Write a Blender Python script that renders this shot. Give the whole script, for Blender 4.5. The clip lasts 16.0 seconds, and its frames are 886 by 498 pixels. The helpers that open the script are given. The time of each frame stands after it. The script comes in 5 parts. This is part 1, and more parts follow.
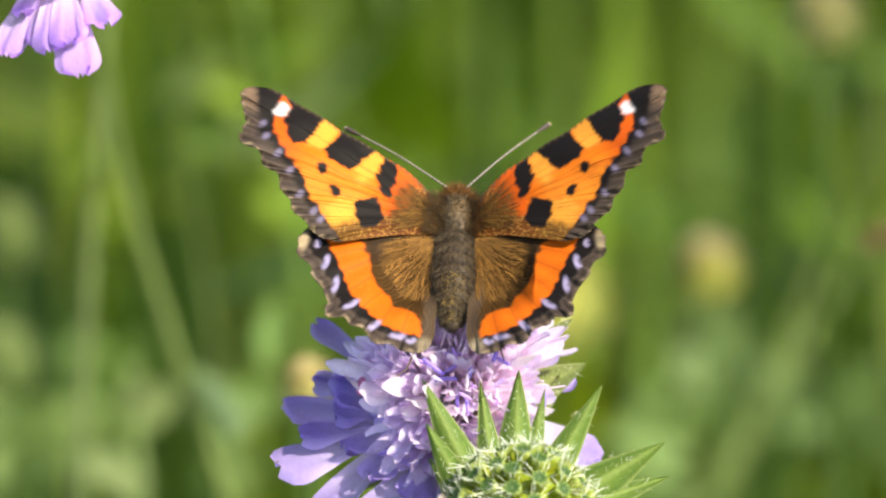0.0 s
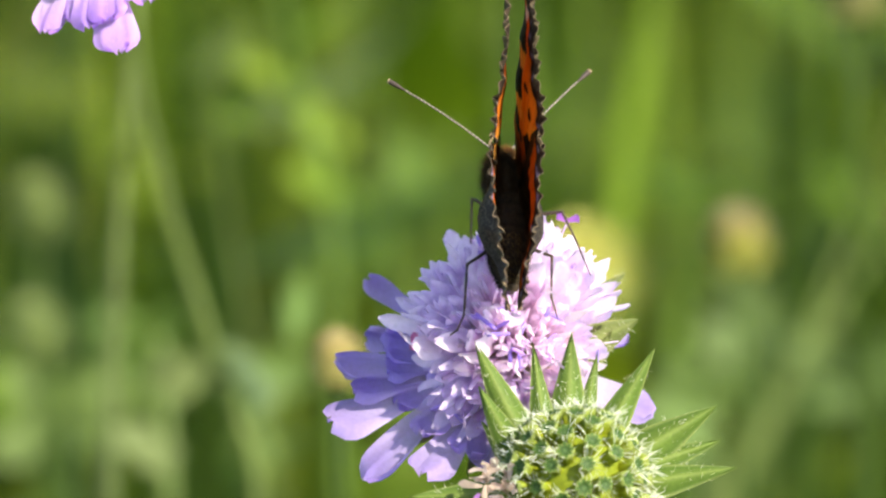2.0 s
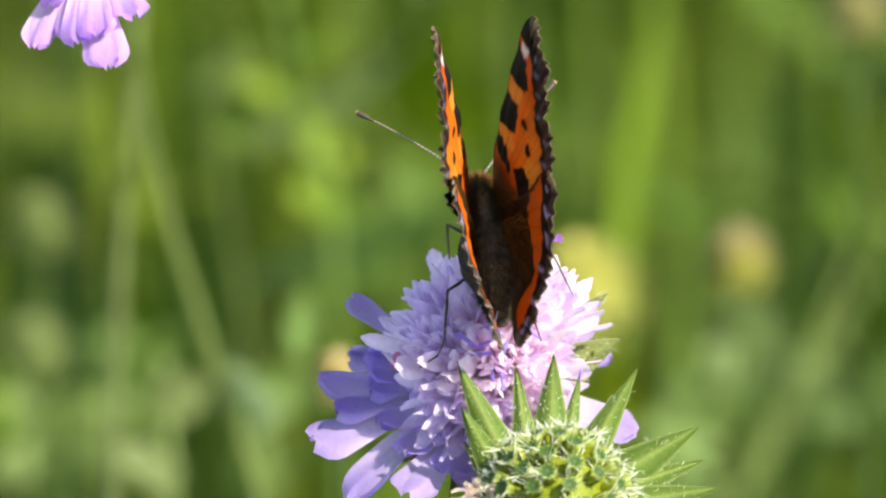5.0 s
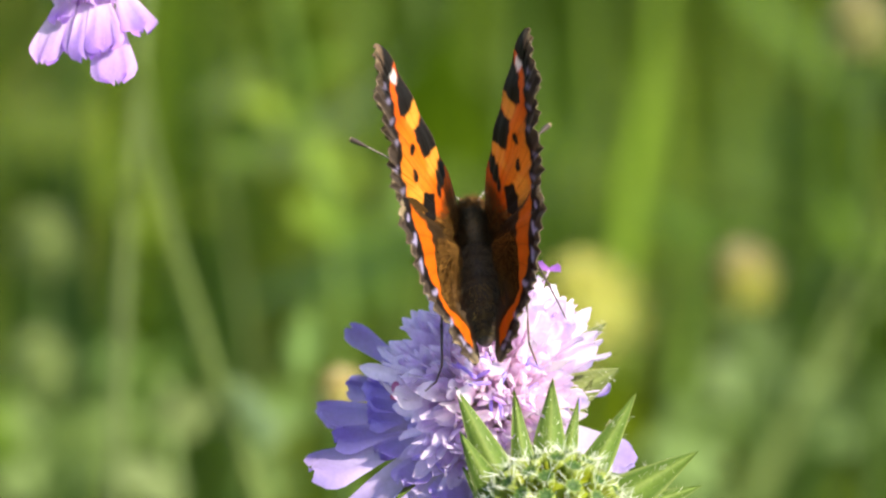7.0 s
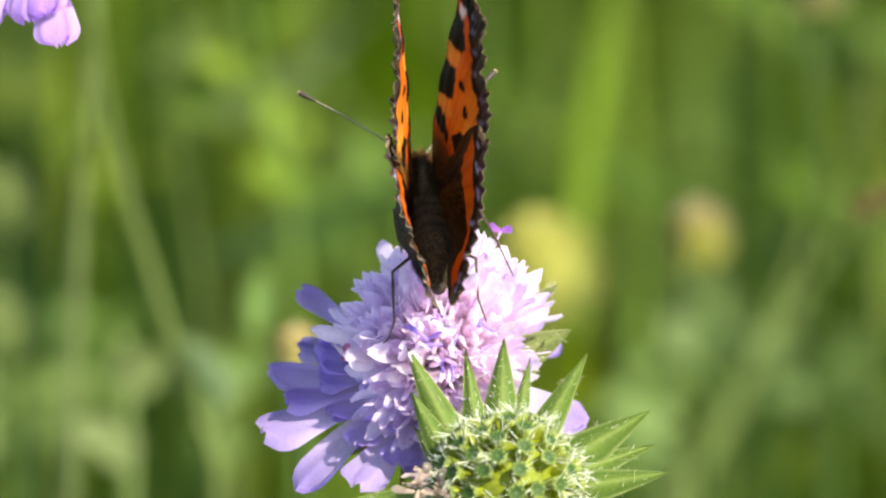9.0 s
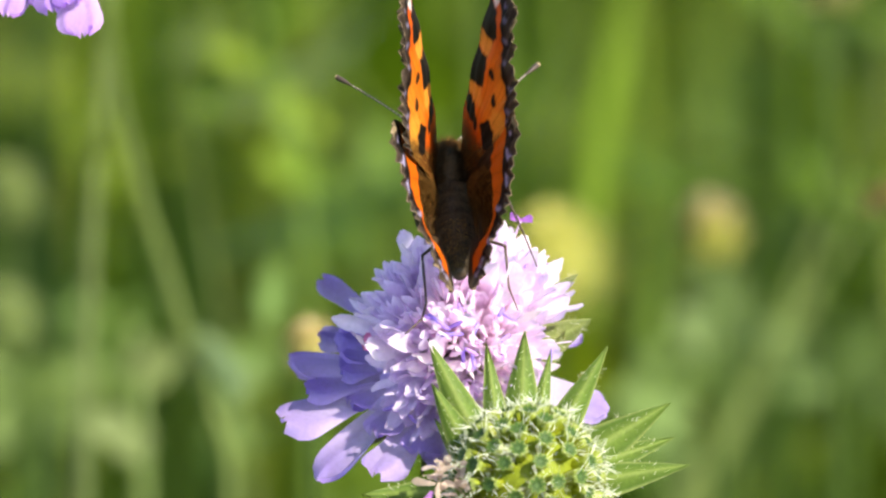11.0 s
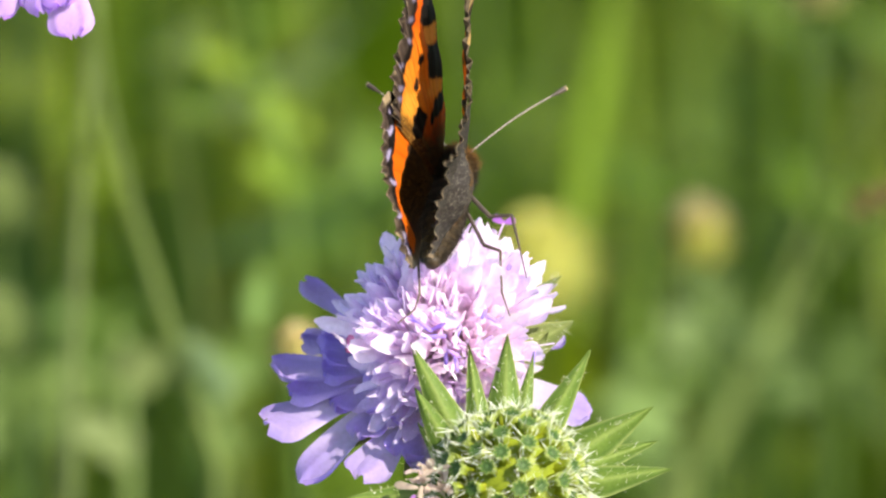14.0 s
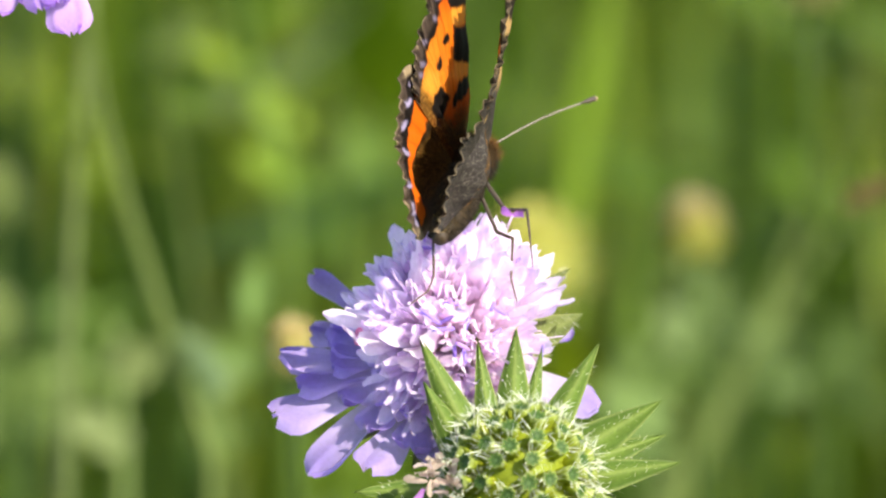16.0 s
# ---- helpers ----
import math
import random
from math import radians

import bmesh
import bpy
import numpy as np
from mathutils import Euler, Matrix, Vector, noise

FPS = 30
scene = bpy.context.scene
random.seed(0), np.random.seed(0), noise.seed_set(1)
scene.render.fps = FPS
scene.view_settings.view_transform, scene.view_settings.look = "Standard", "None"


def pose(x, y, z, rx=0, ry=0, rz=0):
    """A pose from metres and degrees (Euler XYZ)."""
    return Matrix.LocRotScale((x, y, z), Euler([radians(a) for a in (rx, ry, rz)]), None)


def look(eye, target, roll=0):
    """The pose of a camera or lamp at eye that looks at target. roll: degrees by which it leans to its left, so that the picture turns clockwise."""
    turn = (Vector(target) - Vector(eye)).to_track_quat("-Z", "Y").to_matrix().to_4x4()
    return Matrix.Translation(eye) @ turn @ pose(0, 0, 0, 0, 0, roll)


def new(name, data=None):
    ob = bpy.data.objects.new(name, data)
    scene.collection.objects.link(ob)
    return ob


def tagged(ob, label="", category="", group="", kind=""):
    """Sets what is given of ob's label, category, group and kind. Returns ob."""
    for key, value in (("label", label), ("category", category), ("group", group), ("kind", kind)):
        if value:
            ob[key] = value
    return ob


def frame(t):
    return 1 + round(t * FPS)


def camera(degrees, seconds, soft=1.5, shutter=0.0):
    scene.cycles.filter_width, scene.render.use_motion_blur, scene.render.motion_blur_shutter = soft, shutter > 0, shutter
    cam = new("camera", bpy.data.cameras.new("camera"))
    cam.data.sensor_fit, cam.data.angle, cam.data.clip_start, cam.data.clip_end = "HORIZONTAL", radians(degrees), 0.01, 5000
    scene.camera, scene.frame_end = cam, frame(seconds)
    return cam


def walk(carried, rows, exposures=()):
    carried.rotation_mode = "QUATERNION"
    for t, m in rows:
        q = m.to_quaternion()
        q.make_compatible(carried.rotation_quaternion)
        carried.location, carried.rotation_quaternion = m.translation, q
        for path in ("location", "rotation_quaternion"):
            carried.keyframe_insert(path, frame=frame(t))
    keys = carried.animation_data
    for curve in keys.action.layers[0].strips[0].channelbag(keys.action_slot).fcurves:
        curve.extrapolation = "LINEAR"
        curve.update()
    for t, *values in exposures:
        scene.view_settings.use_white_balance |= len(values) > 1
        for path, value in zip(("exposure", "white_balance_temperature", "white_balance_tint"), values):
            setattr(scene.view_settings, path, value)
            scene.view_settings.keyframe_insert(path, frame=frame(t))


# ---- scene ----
# ---- view basis: the lens stands 0.9 m from the flower and looks 18 degrees down ----
REACH = 0.90
UNIT = 5.42e-5                      # metres across the flower per unit of the plan
TILT = radians(18)
RIGHT = Vector((1, 0, 0))
UP = Vector((0, math.sin(TILT), math.cos(TILT)))
TOWARD = Vector((0, -math.cos(TILT), math.sin(TILT)))
CENTRE = Vector((0, 0, 0.5))
EYE = CENTRE + TOWARD * REACH
VIEW = Matrix((RIGHT, UP, TOWARD)).transposed().to_4x4()


def at(x, y, depth=0.0):
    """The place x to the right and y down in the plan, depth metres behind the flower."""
    s = (REACH + depth) / REACH * UNIT
    return CENTRE - TOWARD * depth + RIGHT * ((x - 784) * s) + UP * ((441 - y) * s)


def offset(x, y):
    """A shift in the picture's plane, in plan units, as metres."""
    return RIGHT * (x * UNIT) - UP * (y * UNIT)


def aim(x, y):
    """The camera, turned so that the distance moves by x to the right and y down."""
    return look(EYE, CENTRE - offset(x, y))


# ---- camera ----
cam = camera(5.406, 16.0, soft=2.3)
cam.data.dof.use_dof = True
cam.data.dof.focus_distance = REACH - 0.010
cam.data.dof.aperture_fstop = 29.0
cam.data.dof.aperture_blades = 9
walk(cam, [
    (0, aim(0, 0)),
    (0.5, aim(22, -15)),
    (1, aim(30, -37)),
    (1.5, aim(39, -52)),
    (2, aim(52, -47)),
    (2.5, aim(58, -35)),
    (3, aim(50, -22)),
    (5.5, aim(57, -7)),
    (6, aim(42, 18)),
    (6.5, aim(47, 33)),
    (7, aim(62, 18)),
    (7.5, aim(55, -7)),
    (8, aim(24, -20)),
    (8.5, aim(-5, -42)),
    (9, aim(-18, -57)),
    (9.5, aim(-16, -70)),
    (12, aim(14, -65)),
    (12.5, aim(4, -62)),
    (13, aim(-3, -77)),
    (13.5, aim(-18, -72)),
    (14, aim(-18, -62)),
    (14.5, aim(-10, -64)),
    (15, aim(-23, -72)),
    (15.5, aim(-38, -72)),
    (16, aim(-28, -72)),
])

# ---- daylight ----
SUN_TO = Vector((0.56, -0.50, 0.66)).normalized()
world = bpy.data.worlds.new("sky")
scene.world = world
world.use_nodes = True
nt = world.node_tree
sky = nt.nodes.new("ShaderNodeTexSky")
sky.sky_type = "NISHITA"
sky.sun_disc = False
sky.sun_elevation = math.asin(SUN_TO.z)
sky.sun_rotation = math.atan2(SUN_TO.x, SUN_TO.y)
nt.links.new(sky.outputs[0], nt.nodes["Background"].inputs[0])
nt.nodes["Background"].inputs[1].default_value = 0.15
sun = bpy.data.lights.new("sun", "SUN")
sun.energy, sun.angle, sun.color = 4.4, radians(0.55), (1.0, 0.94, 0.83)
sun_ob = new("sun", sun)
sun_ob.matrix_world = look(Vector((0, 0, 3)) + SUN_TO * 5, Vector((0, 0, 3)))
scene.view_settings.exposure = 1.29
scene.view_settings.use_white_balance = True
scene.view_settings.white_balance_temperature = 7200
scene.view_settings.white_balance_tint = 10


# ---- materials ----
def material(name):
    m = bpy.data.materials.new(name)
    m.use_nodes = True
    n = m.node_tree.nodes
    return m, n, m.node_tree.links, n["Principled BSDF"]


def noise_node(n, l, scale, detail=3.0, coords="Object"):
    tc = n.new("ShaderNodeTexCoord")
    tx = n.new("ShaderNodeTexNoise")
    tx.inputs["Scale"].default_value, tx.inputs["Detail"].default_value = scale, detail
    l.new(tc.outputs[coords], tx.inputs["Vector"])
    return tx


def mix_node(n, l, kind, fac, a, b):
    mx = n.new("ShaderNodeMix")
    mx.data_type, mx.blend_type = "RGBA", kind
    for sock, v in ((mx.inputs["Factor"], fac), (mx.inputs["A"], a), (mx.inputs["B"], b)):
        if isinstance(v, (int, float)):
            sock.default_value = v
        elif isinstance(v, tuple):
            sock.default_value = (*v, 1)
        else:
            l.new(v, sock)
    return mx.outputs["Result"]


def ramp_node(n, l, fac, stops):
    r = n.new("ShaderNodeValToRGB")
    els = r.color_ramp.elements
    for i, (p, c) in enumerate(stops):
        e = els[i] if i < 2 else els.new(p)
        e.position, e.color = p, (*c, 1)
    l.new(fac, r.inputs["Fac"])
    return r.outputs["Color"]


def bump(n, l, bsdf, height, strength, distance):
    b = n.new("ShaderNodeBump")
    b.inputs["Strength"].default_value, b.inputs["Distance"].default_value = strength, distance
    l.new(height, b.inputs["Height"])
    l.new(b.outputs[0], bsdf.inputs["Normal"])
    return b.outputs[0]


def see_through(n, l, bsdf, colour, share):
    """Lets part of the light pass through a thin leaf, petal or wing."""
    tr = n.new("ShaderNodeBsdfTranslucent")
    if isinstance(colour, tuple):
        tr.inputs["Color"].default_value = (*colour, 1)
    else:
        l.new(colour, tr.inputs["Color"])
    mx = n.new("ShaderNodeMixShader")
    mx.inputs[0].default_value = share
    l.new(bsdf.outputs[0], mx.inputs[1])
    l.new(tr.outputs[0], mx.inputs[2])
    l.new(mx.outputs[0], n["Material Output"].inputs["Surface"])


def leaf_material(name, stops, share=0.35, rough=0.5, scale=900.0, island=True):
    m, n, l, b = material(name)
    if island:
        g = n.new("ShaderNodeNewGeometry")
        pick = g.outputs["Random Per Island"]
    else:
        pick = n.new("ShaderNodeObjectInfo").outputs["Random"]
    base = ramp_node(n, l, pick, stops)
    grain = noise_node(n, l, scale)
    col = mix_node(n, l, "MULTIPLY", 0.5, base, ramp_node(n, l, grain.outputs["Fac"], [(0.3, (0.55, 0.6, 0.5)), (0.7, (1.15, 1.1, 1.0))]))
    l.new(col, b.inputs["Base Color"])
    b.inputs["Roughness"].default_value = rough
    b.inputs["Specular IOR Level"].default_value = 0.22
    bump(n, l, b, grain.outputs["Fac"], 0.25, 0.0004)
    bright = mix_node(n, l, "MULTIPLY", 1.0, col, (1.25, 1.2, 0.55))
    see_through(n, l, b, bright, share)
    return m


def tinted_material(name, share, rough=0.6, scale=2500.0, grain=0.35, depth=0.0001, warm=(1, 1, 1), sheen=0.0, gloss=0.4):
    """Colour from the piece's own tint, with a fine grain."""
    m, n, l, b = material(name)
    a = n.new("ShaderNodeAttribute")
    a.attribute_name = "tint"
    fine = noise_node(n, l, scale, 4.0)
    wide = noise_node(n, l, scale * 0.08, 2.0)
    col = mix_node(n, l, "MULTIPLY", grain, a.outputs["Color"], ramp_node(n, l, fine.outputs["Fac"], [(0.3, (0.5, 0.5, 0.5)), (0.7, (1.3, 1.3, 1.3))]))
    col = mix_node(n, l, "MULTIPLY", grain, col, ramp_node(n, l, wide.outputs["Fac"], [(0.35, (0.8, 0.78, 0.82)), (0.65, (1.1, 1.1, 1.1))]))
    l.new(col, b.inputs["Base Color"])
    b.inputs["Roughness"].default_value = rough
    b.inputs["Sheen Weight"].default_value = sheen
    b.inputs["Specular IOR Level"].default_value = gloss
    bump(n, l, b, fine.outputs["Fac"], 0.35, depth)
    if share:
        see_through(n, l, b, mix_node(n, l, "MULTIPLY", 1.0, col, warm), share)
    return m


WING = tinted_material("wing_scales", 0.34, 0.62, 6000, 0.3, 0.00006, (1.15, 1.05, 0.85), gloss=0.12)
FUR = tinted_material("insect_hair", 0.1, 0.7, 4000, 0.4, 0.00005, gloss=0.15)
CHITIN = tinted_material("dark_chitin", 0.0, 0.55, 4000, 0.4, 0.00004)
PETAL = tinted_material("petal", 0.64, 0.55, 2200, 0.18, 0.00008, (1.1, 1.0, 1.08))
GREEN = tinted_material("green_bract", 0.3, 0.55, 3500, 0.35, 0.00008, (1.25, 1.15, 0.5), gloss=0.2)
BRISTLE = tinted_material("bristle", 0.3, 0.5, 4000, 0.1, 0.00002)
MEADOW = leaf_material("meadow_blade", [(0.0, (0.022, 0.050, 0.004)), (0.5, (0.067, 0.126, 0.008)), (0.8, (0.110, 0.175, 0.013)), (1.0, (0.175, 0.20, 0.032))], 0.4, 0.45, 300)
HERB = leaf_material("herb_leaf", [(0.0, (0.030, 0.072, 0.005)), (0.6, (0.086, 0.156, 0.010)), (1.0, (0.165, 0.22, 0.018))], 0.4, 0.5, 400)
BLUR = tinted_material("meadow_plant", 0.35, 0.6, 500, 0.4, 0.0003, (1.2, 1.15, 0.6), gloss=0.2)

m, n, l, b = material("meadow_soil")
wide = noise_node(n, l, 9, 4)
fine = noise_node(n, l, 120, 4)
col = ramp_node(n, l, wide.outputs["Fac"], [(0.3, (0.018, 0.032, 0.006)), (0.55, (0.032, 0.055, 0.010)), (0.75, (0.045, 0.045, 0.02))])
col = mix_node(n, l, "MULTIPLY", 0.7, col, ramp_node(n, l, fine.outputs["Fac"], [(0.3, (0.4, 0.4, 0.4)), (0.7, (1.3, 1.3, 1.3))]))
l.new(col, b.inputs["Base Color"])
b.inputs["Roughness"].default_value = 0.9
bump(n, l, b, fine.outputs["Fac"], 0.8, 0.02)
SOIL = m


# ---- building blocks ----
class Geo:
    """Collects points, faces, tints and material slots of one mesh."""

    def __init__(self):
        self.v, self.f, self.c, self.m = [], [], [], []

    def add(self, vs, fs, cs, slot=0):
        o = len(self.v)
        self.v += [tuple(p) for p in vs]
        self.f += [tuple(i + o for i in q) for q in fs]
        self.c += cs if isinstance(cs, list) else [cs] * len(vs)
        self.m += [slot] * len(fs)

    def mesh(self, name, mats, smooth=True):
        me = bpy.data.meshes.new(name)
        me.from_pydata(self.v, [], self.f)
        a = me.color_attributes.new("tint", "FLOAT_COLOR", "POINT")
        a.data.foreach_set("color", np.array([(*c[:3], 1.0) for c in self.c], dtype=np.float32).ravel())
        for k in mats:
            me.materials.append(k)
        me.polygons.foreach_set("material_index", np.array(self.m, dtype=np.int32))
        me.polygons.foreach_set("use_smooth", np.full(len(self.f), smooth))
        me.update()
        return me


def part(name, geo, mats, parent, label="", m=None):
    """Links a mesh as one object under a thing or a part."""
    mats = mats if isinstance(mats, (list, tuple)) else [mats]
    ob = new(name, geo.mesh(name, mats) if isinstance(geo, Geo) else geo)
    ob.parent = parent
    if m is not None:
        ob.matrix_basis = m
    return tagged(ob, label) if label else ob


def thing(name, label, category, m=None, group="", kind=""):
    ob = new(name)
    ob.empty_display_size = 0.005
    if m is not None:
        ob.matrix_world = m
    return tagged(ob, label, category, group, kind)


def lerp(a, b, s):
    return tuple(p + (q - p) * s for p, q in zip(a, b))


def frame_of(z, hint=Vector((0, 0, 1))):
    """A turn that takes local z along z."""
    z = Vector(z).normalized()
    x = Vector(hint).cross(z)
    if x.length < 1e-4:
        x = Vector((1, 0, 0)).cross(z)
    x.normalize()
    return Matrix((x, z.cross(x), z)).transposed().to_4x4()


def blade(geo, base, way, side, length, width, shape, curl=0.0, fold=0.0, ruffle=0.0, n=8, k=2, tint=None, slot=0, seed=0.0, wave=3.0):
    """A leaf or petal: a strip along way that curls towards its upper side, with a half width of width * shape(s)."""
    way, side = Vector(way).normalized(), Vector(side).normalized()
    up = way.cross(side).normalized() * -1
    side = way.cross(up).normalized()
    vs, cs = [], []
    p = Vector(base)
    for i in range(n + 1):
        s = i / n
        a = curl * s
        d = way * math.cos(a) + up * math.sin(a)
        nn = up * math.cos(a) - way * math.sin(a)
        if i:
            p = p + d * (length / n)
        w = width * shape(s)
        for j in range(-k, k + 1):
            u = j / k
            r = ruffle * s * math.sin(seed * 7 + u * wave * 2 + s * wave) * abs(u) + ruffle * 0.5 * s * math.sin(seed * 3 + u * wave * 4.3)
            tip = 0.032 * length * math.sin(seed * 5 + u * 7) * s ** 4 * min(1.0, ruffle * 2000)
            vs.append(p + side * (w * u) + nn * (fold * abs(u) * w + r) + d * tip)
            cs.append(tint(s, u))
    q = 2 * k + 1
    fs = [(i * q + j, i * q + j + 1, (i + 1) * q + j + 1, (i + 1) * q + j) for i in range(n) for j in range(2 * k)]
    geo.add(vs, fs, cs, slot)


def tube(geo, pts, radii, col, sides=6, slot=0, cap=True):
    pts = [Vector(p) for p in pts]
    vs, cs = [], []
    for i, p in enumerate(pts):
        d = (pts[min(i + 1, len(pts) - 1)] - pts[max(i - 1, 0)]).normalized()
        f = frame_of(d, Vector((0.31, 0.93, 0.2)))
        r = radii[i] if isinstance(radii, (list, tuple)) else radii
        for j in range(sides):
            a = 2 * math.pi * j / sides
            vs.append(p + f.to_3x3() @ Vector((math.cos(a) * r, math.sin(a) * r, 0)))
            cs.append(col[i] if isinstance(col, list) else col)
    fs = [(i * sides + j, i * sides + (j + 1) % sides, (i + 1) * sides + (j + 1) % sides, (i + 1) * sides + j) for i in range(len(pts) - 1) for j in range(sides)]
    if cap:
        fs += [tuple(range(sides - 1, -1, -1)), tuple(range((len(pts) - 1) * sides, len(pts) * sides))]
    geo.add(vs, fs, cs, slot)


def bezier(a, b, c, d, n=10):
    a, b, c, d = map(Vector, (a, b, c, d))
    return [a * (1 - s) ** 3 + b * 3 * s * (1 - s) ** 2 + c * 3 * s * s * (1 - s) + d * s ** 3 for s in (i / n for i in range(n + 1))]


def ball(geo, centre, radii, col, rings=10, segs=14, m=None, bumpy=0.0, slot=0, seed=0.0):
    """An uneven rounded body; col may be a function of the unit direction."""
    vs, cs = [], []
    for i in range(rings + 1):
        th = math.pi * i / rings
        for j in range(segs):
            ph = 2 * math.pi * j / segs
            d = Vector((math.sin(th) * math.cos(ph), math.sin(th) * math.sin(ph), math.cos(th)))
            k = 1 + bumpy * noise.noise(d * 2.3 + Vector((seed, 0, 0)))
            p = Vector((d.x * radii[0] * k, d.y * radii[1] * k, d.z * radii[2] * k))
            vs.append(Vector(centre) + (m.to_3x3() @ p if m is not None else p))
            cs.append(col(d) if callable(col) else col)
    fs = [(i * segs + j, i * segs + (j + 1) % segs, (i + 1) * segs + (j + 1) % segs, (i + 1) * segs + j) for i in range(rings) for j in range(segs)]
    geo.add(vs, fs, cs, slot)


def fibonacci(n, low=-1.0):
    """n directions spread evenly over the part of a sphere with z above low."""
    out = []
    for i in range(n):
        z = 1 - (i + 0.5) / n * (1 - low)
        a = i * 2.39996
        r = math.sqrt(max(0.0, 1 - z * z))
        out.append(Vector((r * math.cos(a), r * math.sin(a), z)))
    return out


MM = 0.001


# ---- meadow ground ----
def ground_sheet():
    geo = Geo()
    # fine near the flowers, coarse towards the horizon
    ticks = [-400, -120, -40, -15, -6] + [-3 + 0.25 * i for i in range(25)] + [6, 15, 40, 120, 400]
    k = len(ticks)
    vs = [(x, y, 0.015 * noise.noise(Vector((x * 1.7, y * 1.7, 0))) if abs(x) < 6 and abs(y) < 6 else 0) for y in ticks for x in ticks]
    fs = [(j * k + i, j * k + i + 1, (j + 1) * k + i + 1, (j + 1) * k + i) for j in range(k - 1) for i in range(k - 1)]
    geo.add(vs, fs, (0.05, 0.08, 0.02))
    return tagged(new("ground", geo.mesh("ground", [SOIL])), "mossy green-brown meadow soil under the grass", "ground", kind="structure")


ground_sheet()


def sight_height(y):
    """Height of the line of sight over the place y metres behind the flower."""
    return 0.5 - math.tan(TILT) * y


def grass():
    rnd = random.Random(11)
    geo = Geo()
    spots = []
    for _ in range(5200):                       # behind the flowers
        y = rnd.uniform(0.12, 2.3)
        spots.append((rnd.uniform(-0.10 - 0.12 * y, 0.10 + 0.12 * y) * 1.5, y))
    for _ in range(2600):                       # all round
        x, y = rnd.uniform(-1.6, 1.6), rnd.uniform(-1.8, 2.6)
        spots.append((x, y))
    wide = random.Random(15)
    for _ in range(26000):                      # the meadow on either side, thinning out far off
        x, y = wide.gauss(0, 1.5), wide.gauss(0.6, 1.6)
        if y < 0.12 or abs(x) > (0.10 + 0.12 * y) * 1.5 or y > 2.3:
            spots.append((x, y))
    for x, y in spots:
        top = rnd.uniform(0.16, 0.42)
        limit = sight_height(y) - 0.07
        clear = abs(x) < 0.10 + 0.05 * (y + 1.0)
        if clear and y < 0.5:
            top = min(top, max(0.08, limit - rnd.uniform(0.0, 0.12)))
        if y < -0.3:
            top = min(top, 0.35)
        a = rnd.uniform(0, 6.283)
        lean = rnd.uniform(0.05, 0.4)
        way = Vector((math.cos(a) * lean, math.sin(a) * lean, 1))
        blade(geo, (x, y, -0.02), way, (-math.sin(a), math.cos(a), 0), top, rnd.uniform(0.0016, 0.0042), lambda s: (1 - s) ** 0.6 * min(1, 0.5 + 2 * s), curl=rnd.uniform(-0.9, 0.2), fold=0.4, n=5, k=1, tint=lambda s, u: (0, 0, 0))
    return tagged(new("meadow_grass", geo.mesh("meadow_grass", [MEADOW])), "dense sunlit green meadow grass", "grass", kind="stuff")


def herbs():
    rnd = random.Random(12)
    geo = Geo()
    spots = []
    for _ in range(2600):
        y = rnd.uniform(0.35, 2.4)
        x = rnd.uniform(-0.12 - 0.12 * y, 0.12 + 0.12 * y) * 1.5
        spots.append((x, y))
    wide = random.Random(16)
    for _ in range(14000):
        x, y = wide.gauss(0, 1.5), wide.gauss(0.6, 1.6)
        if y > 2.4 or abs(x) > (0.12 + 0.12 * abs(y)) * 1.5:
            spots.append((x, y))
    for x, y in spots:
        z = rnd.uniform(0.02, max(0.05, min(0.34 if y > 0 else 0.2, sight_height(y) + 0.03)))
        a = rnd.uniform(0, 6.283)
        size = rnd.uniform(0.008, 0.026)
        way = Vector((math.cos(a), math.sin(a), rnd.uniform(-0.2, 0.9)))
        blade(geo, (x, y, z), way, (-math.sin(a), math.cos(a), rnd.uniform(-0.4, 0.4)), size * 2.2, size * 0.55, lambda s: math.sin(math.pi * min(1, s * 0.97 + 0.03)) ** 0.7, curl=rnd.uniform(-0.8, 0.3), fold=0.25, n=5, k=1, tint=lambda s, u: (0, 0, 0))
    return tagged(new("meadow_herbs", geo.mesh("meadow_herbs", [HERB])), "low leafy meadow herbs among the grass", "herbs", kind="stuff")


grass()
herbs()


# ---- butterfly ----
BLACK, ORANGE, YELLOW = (0.009, 0.007, 0.006), (0.66, 0.145, 0.007), (0.74, 0.33, 0.045)
DEEP, BROWN, MARGIN = (0.56, 0.080, 0.007), (0.078, 0.038, 0.009), (0.085, 0.062, 0.048)
LILAC, WHITE, TAN = (0.34, 0.30, 0.47), (0.70, 0.72, 0.74), (0.34, 0.26, 0.16)

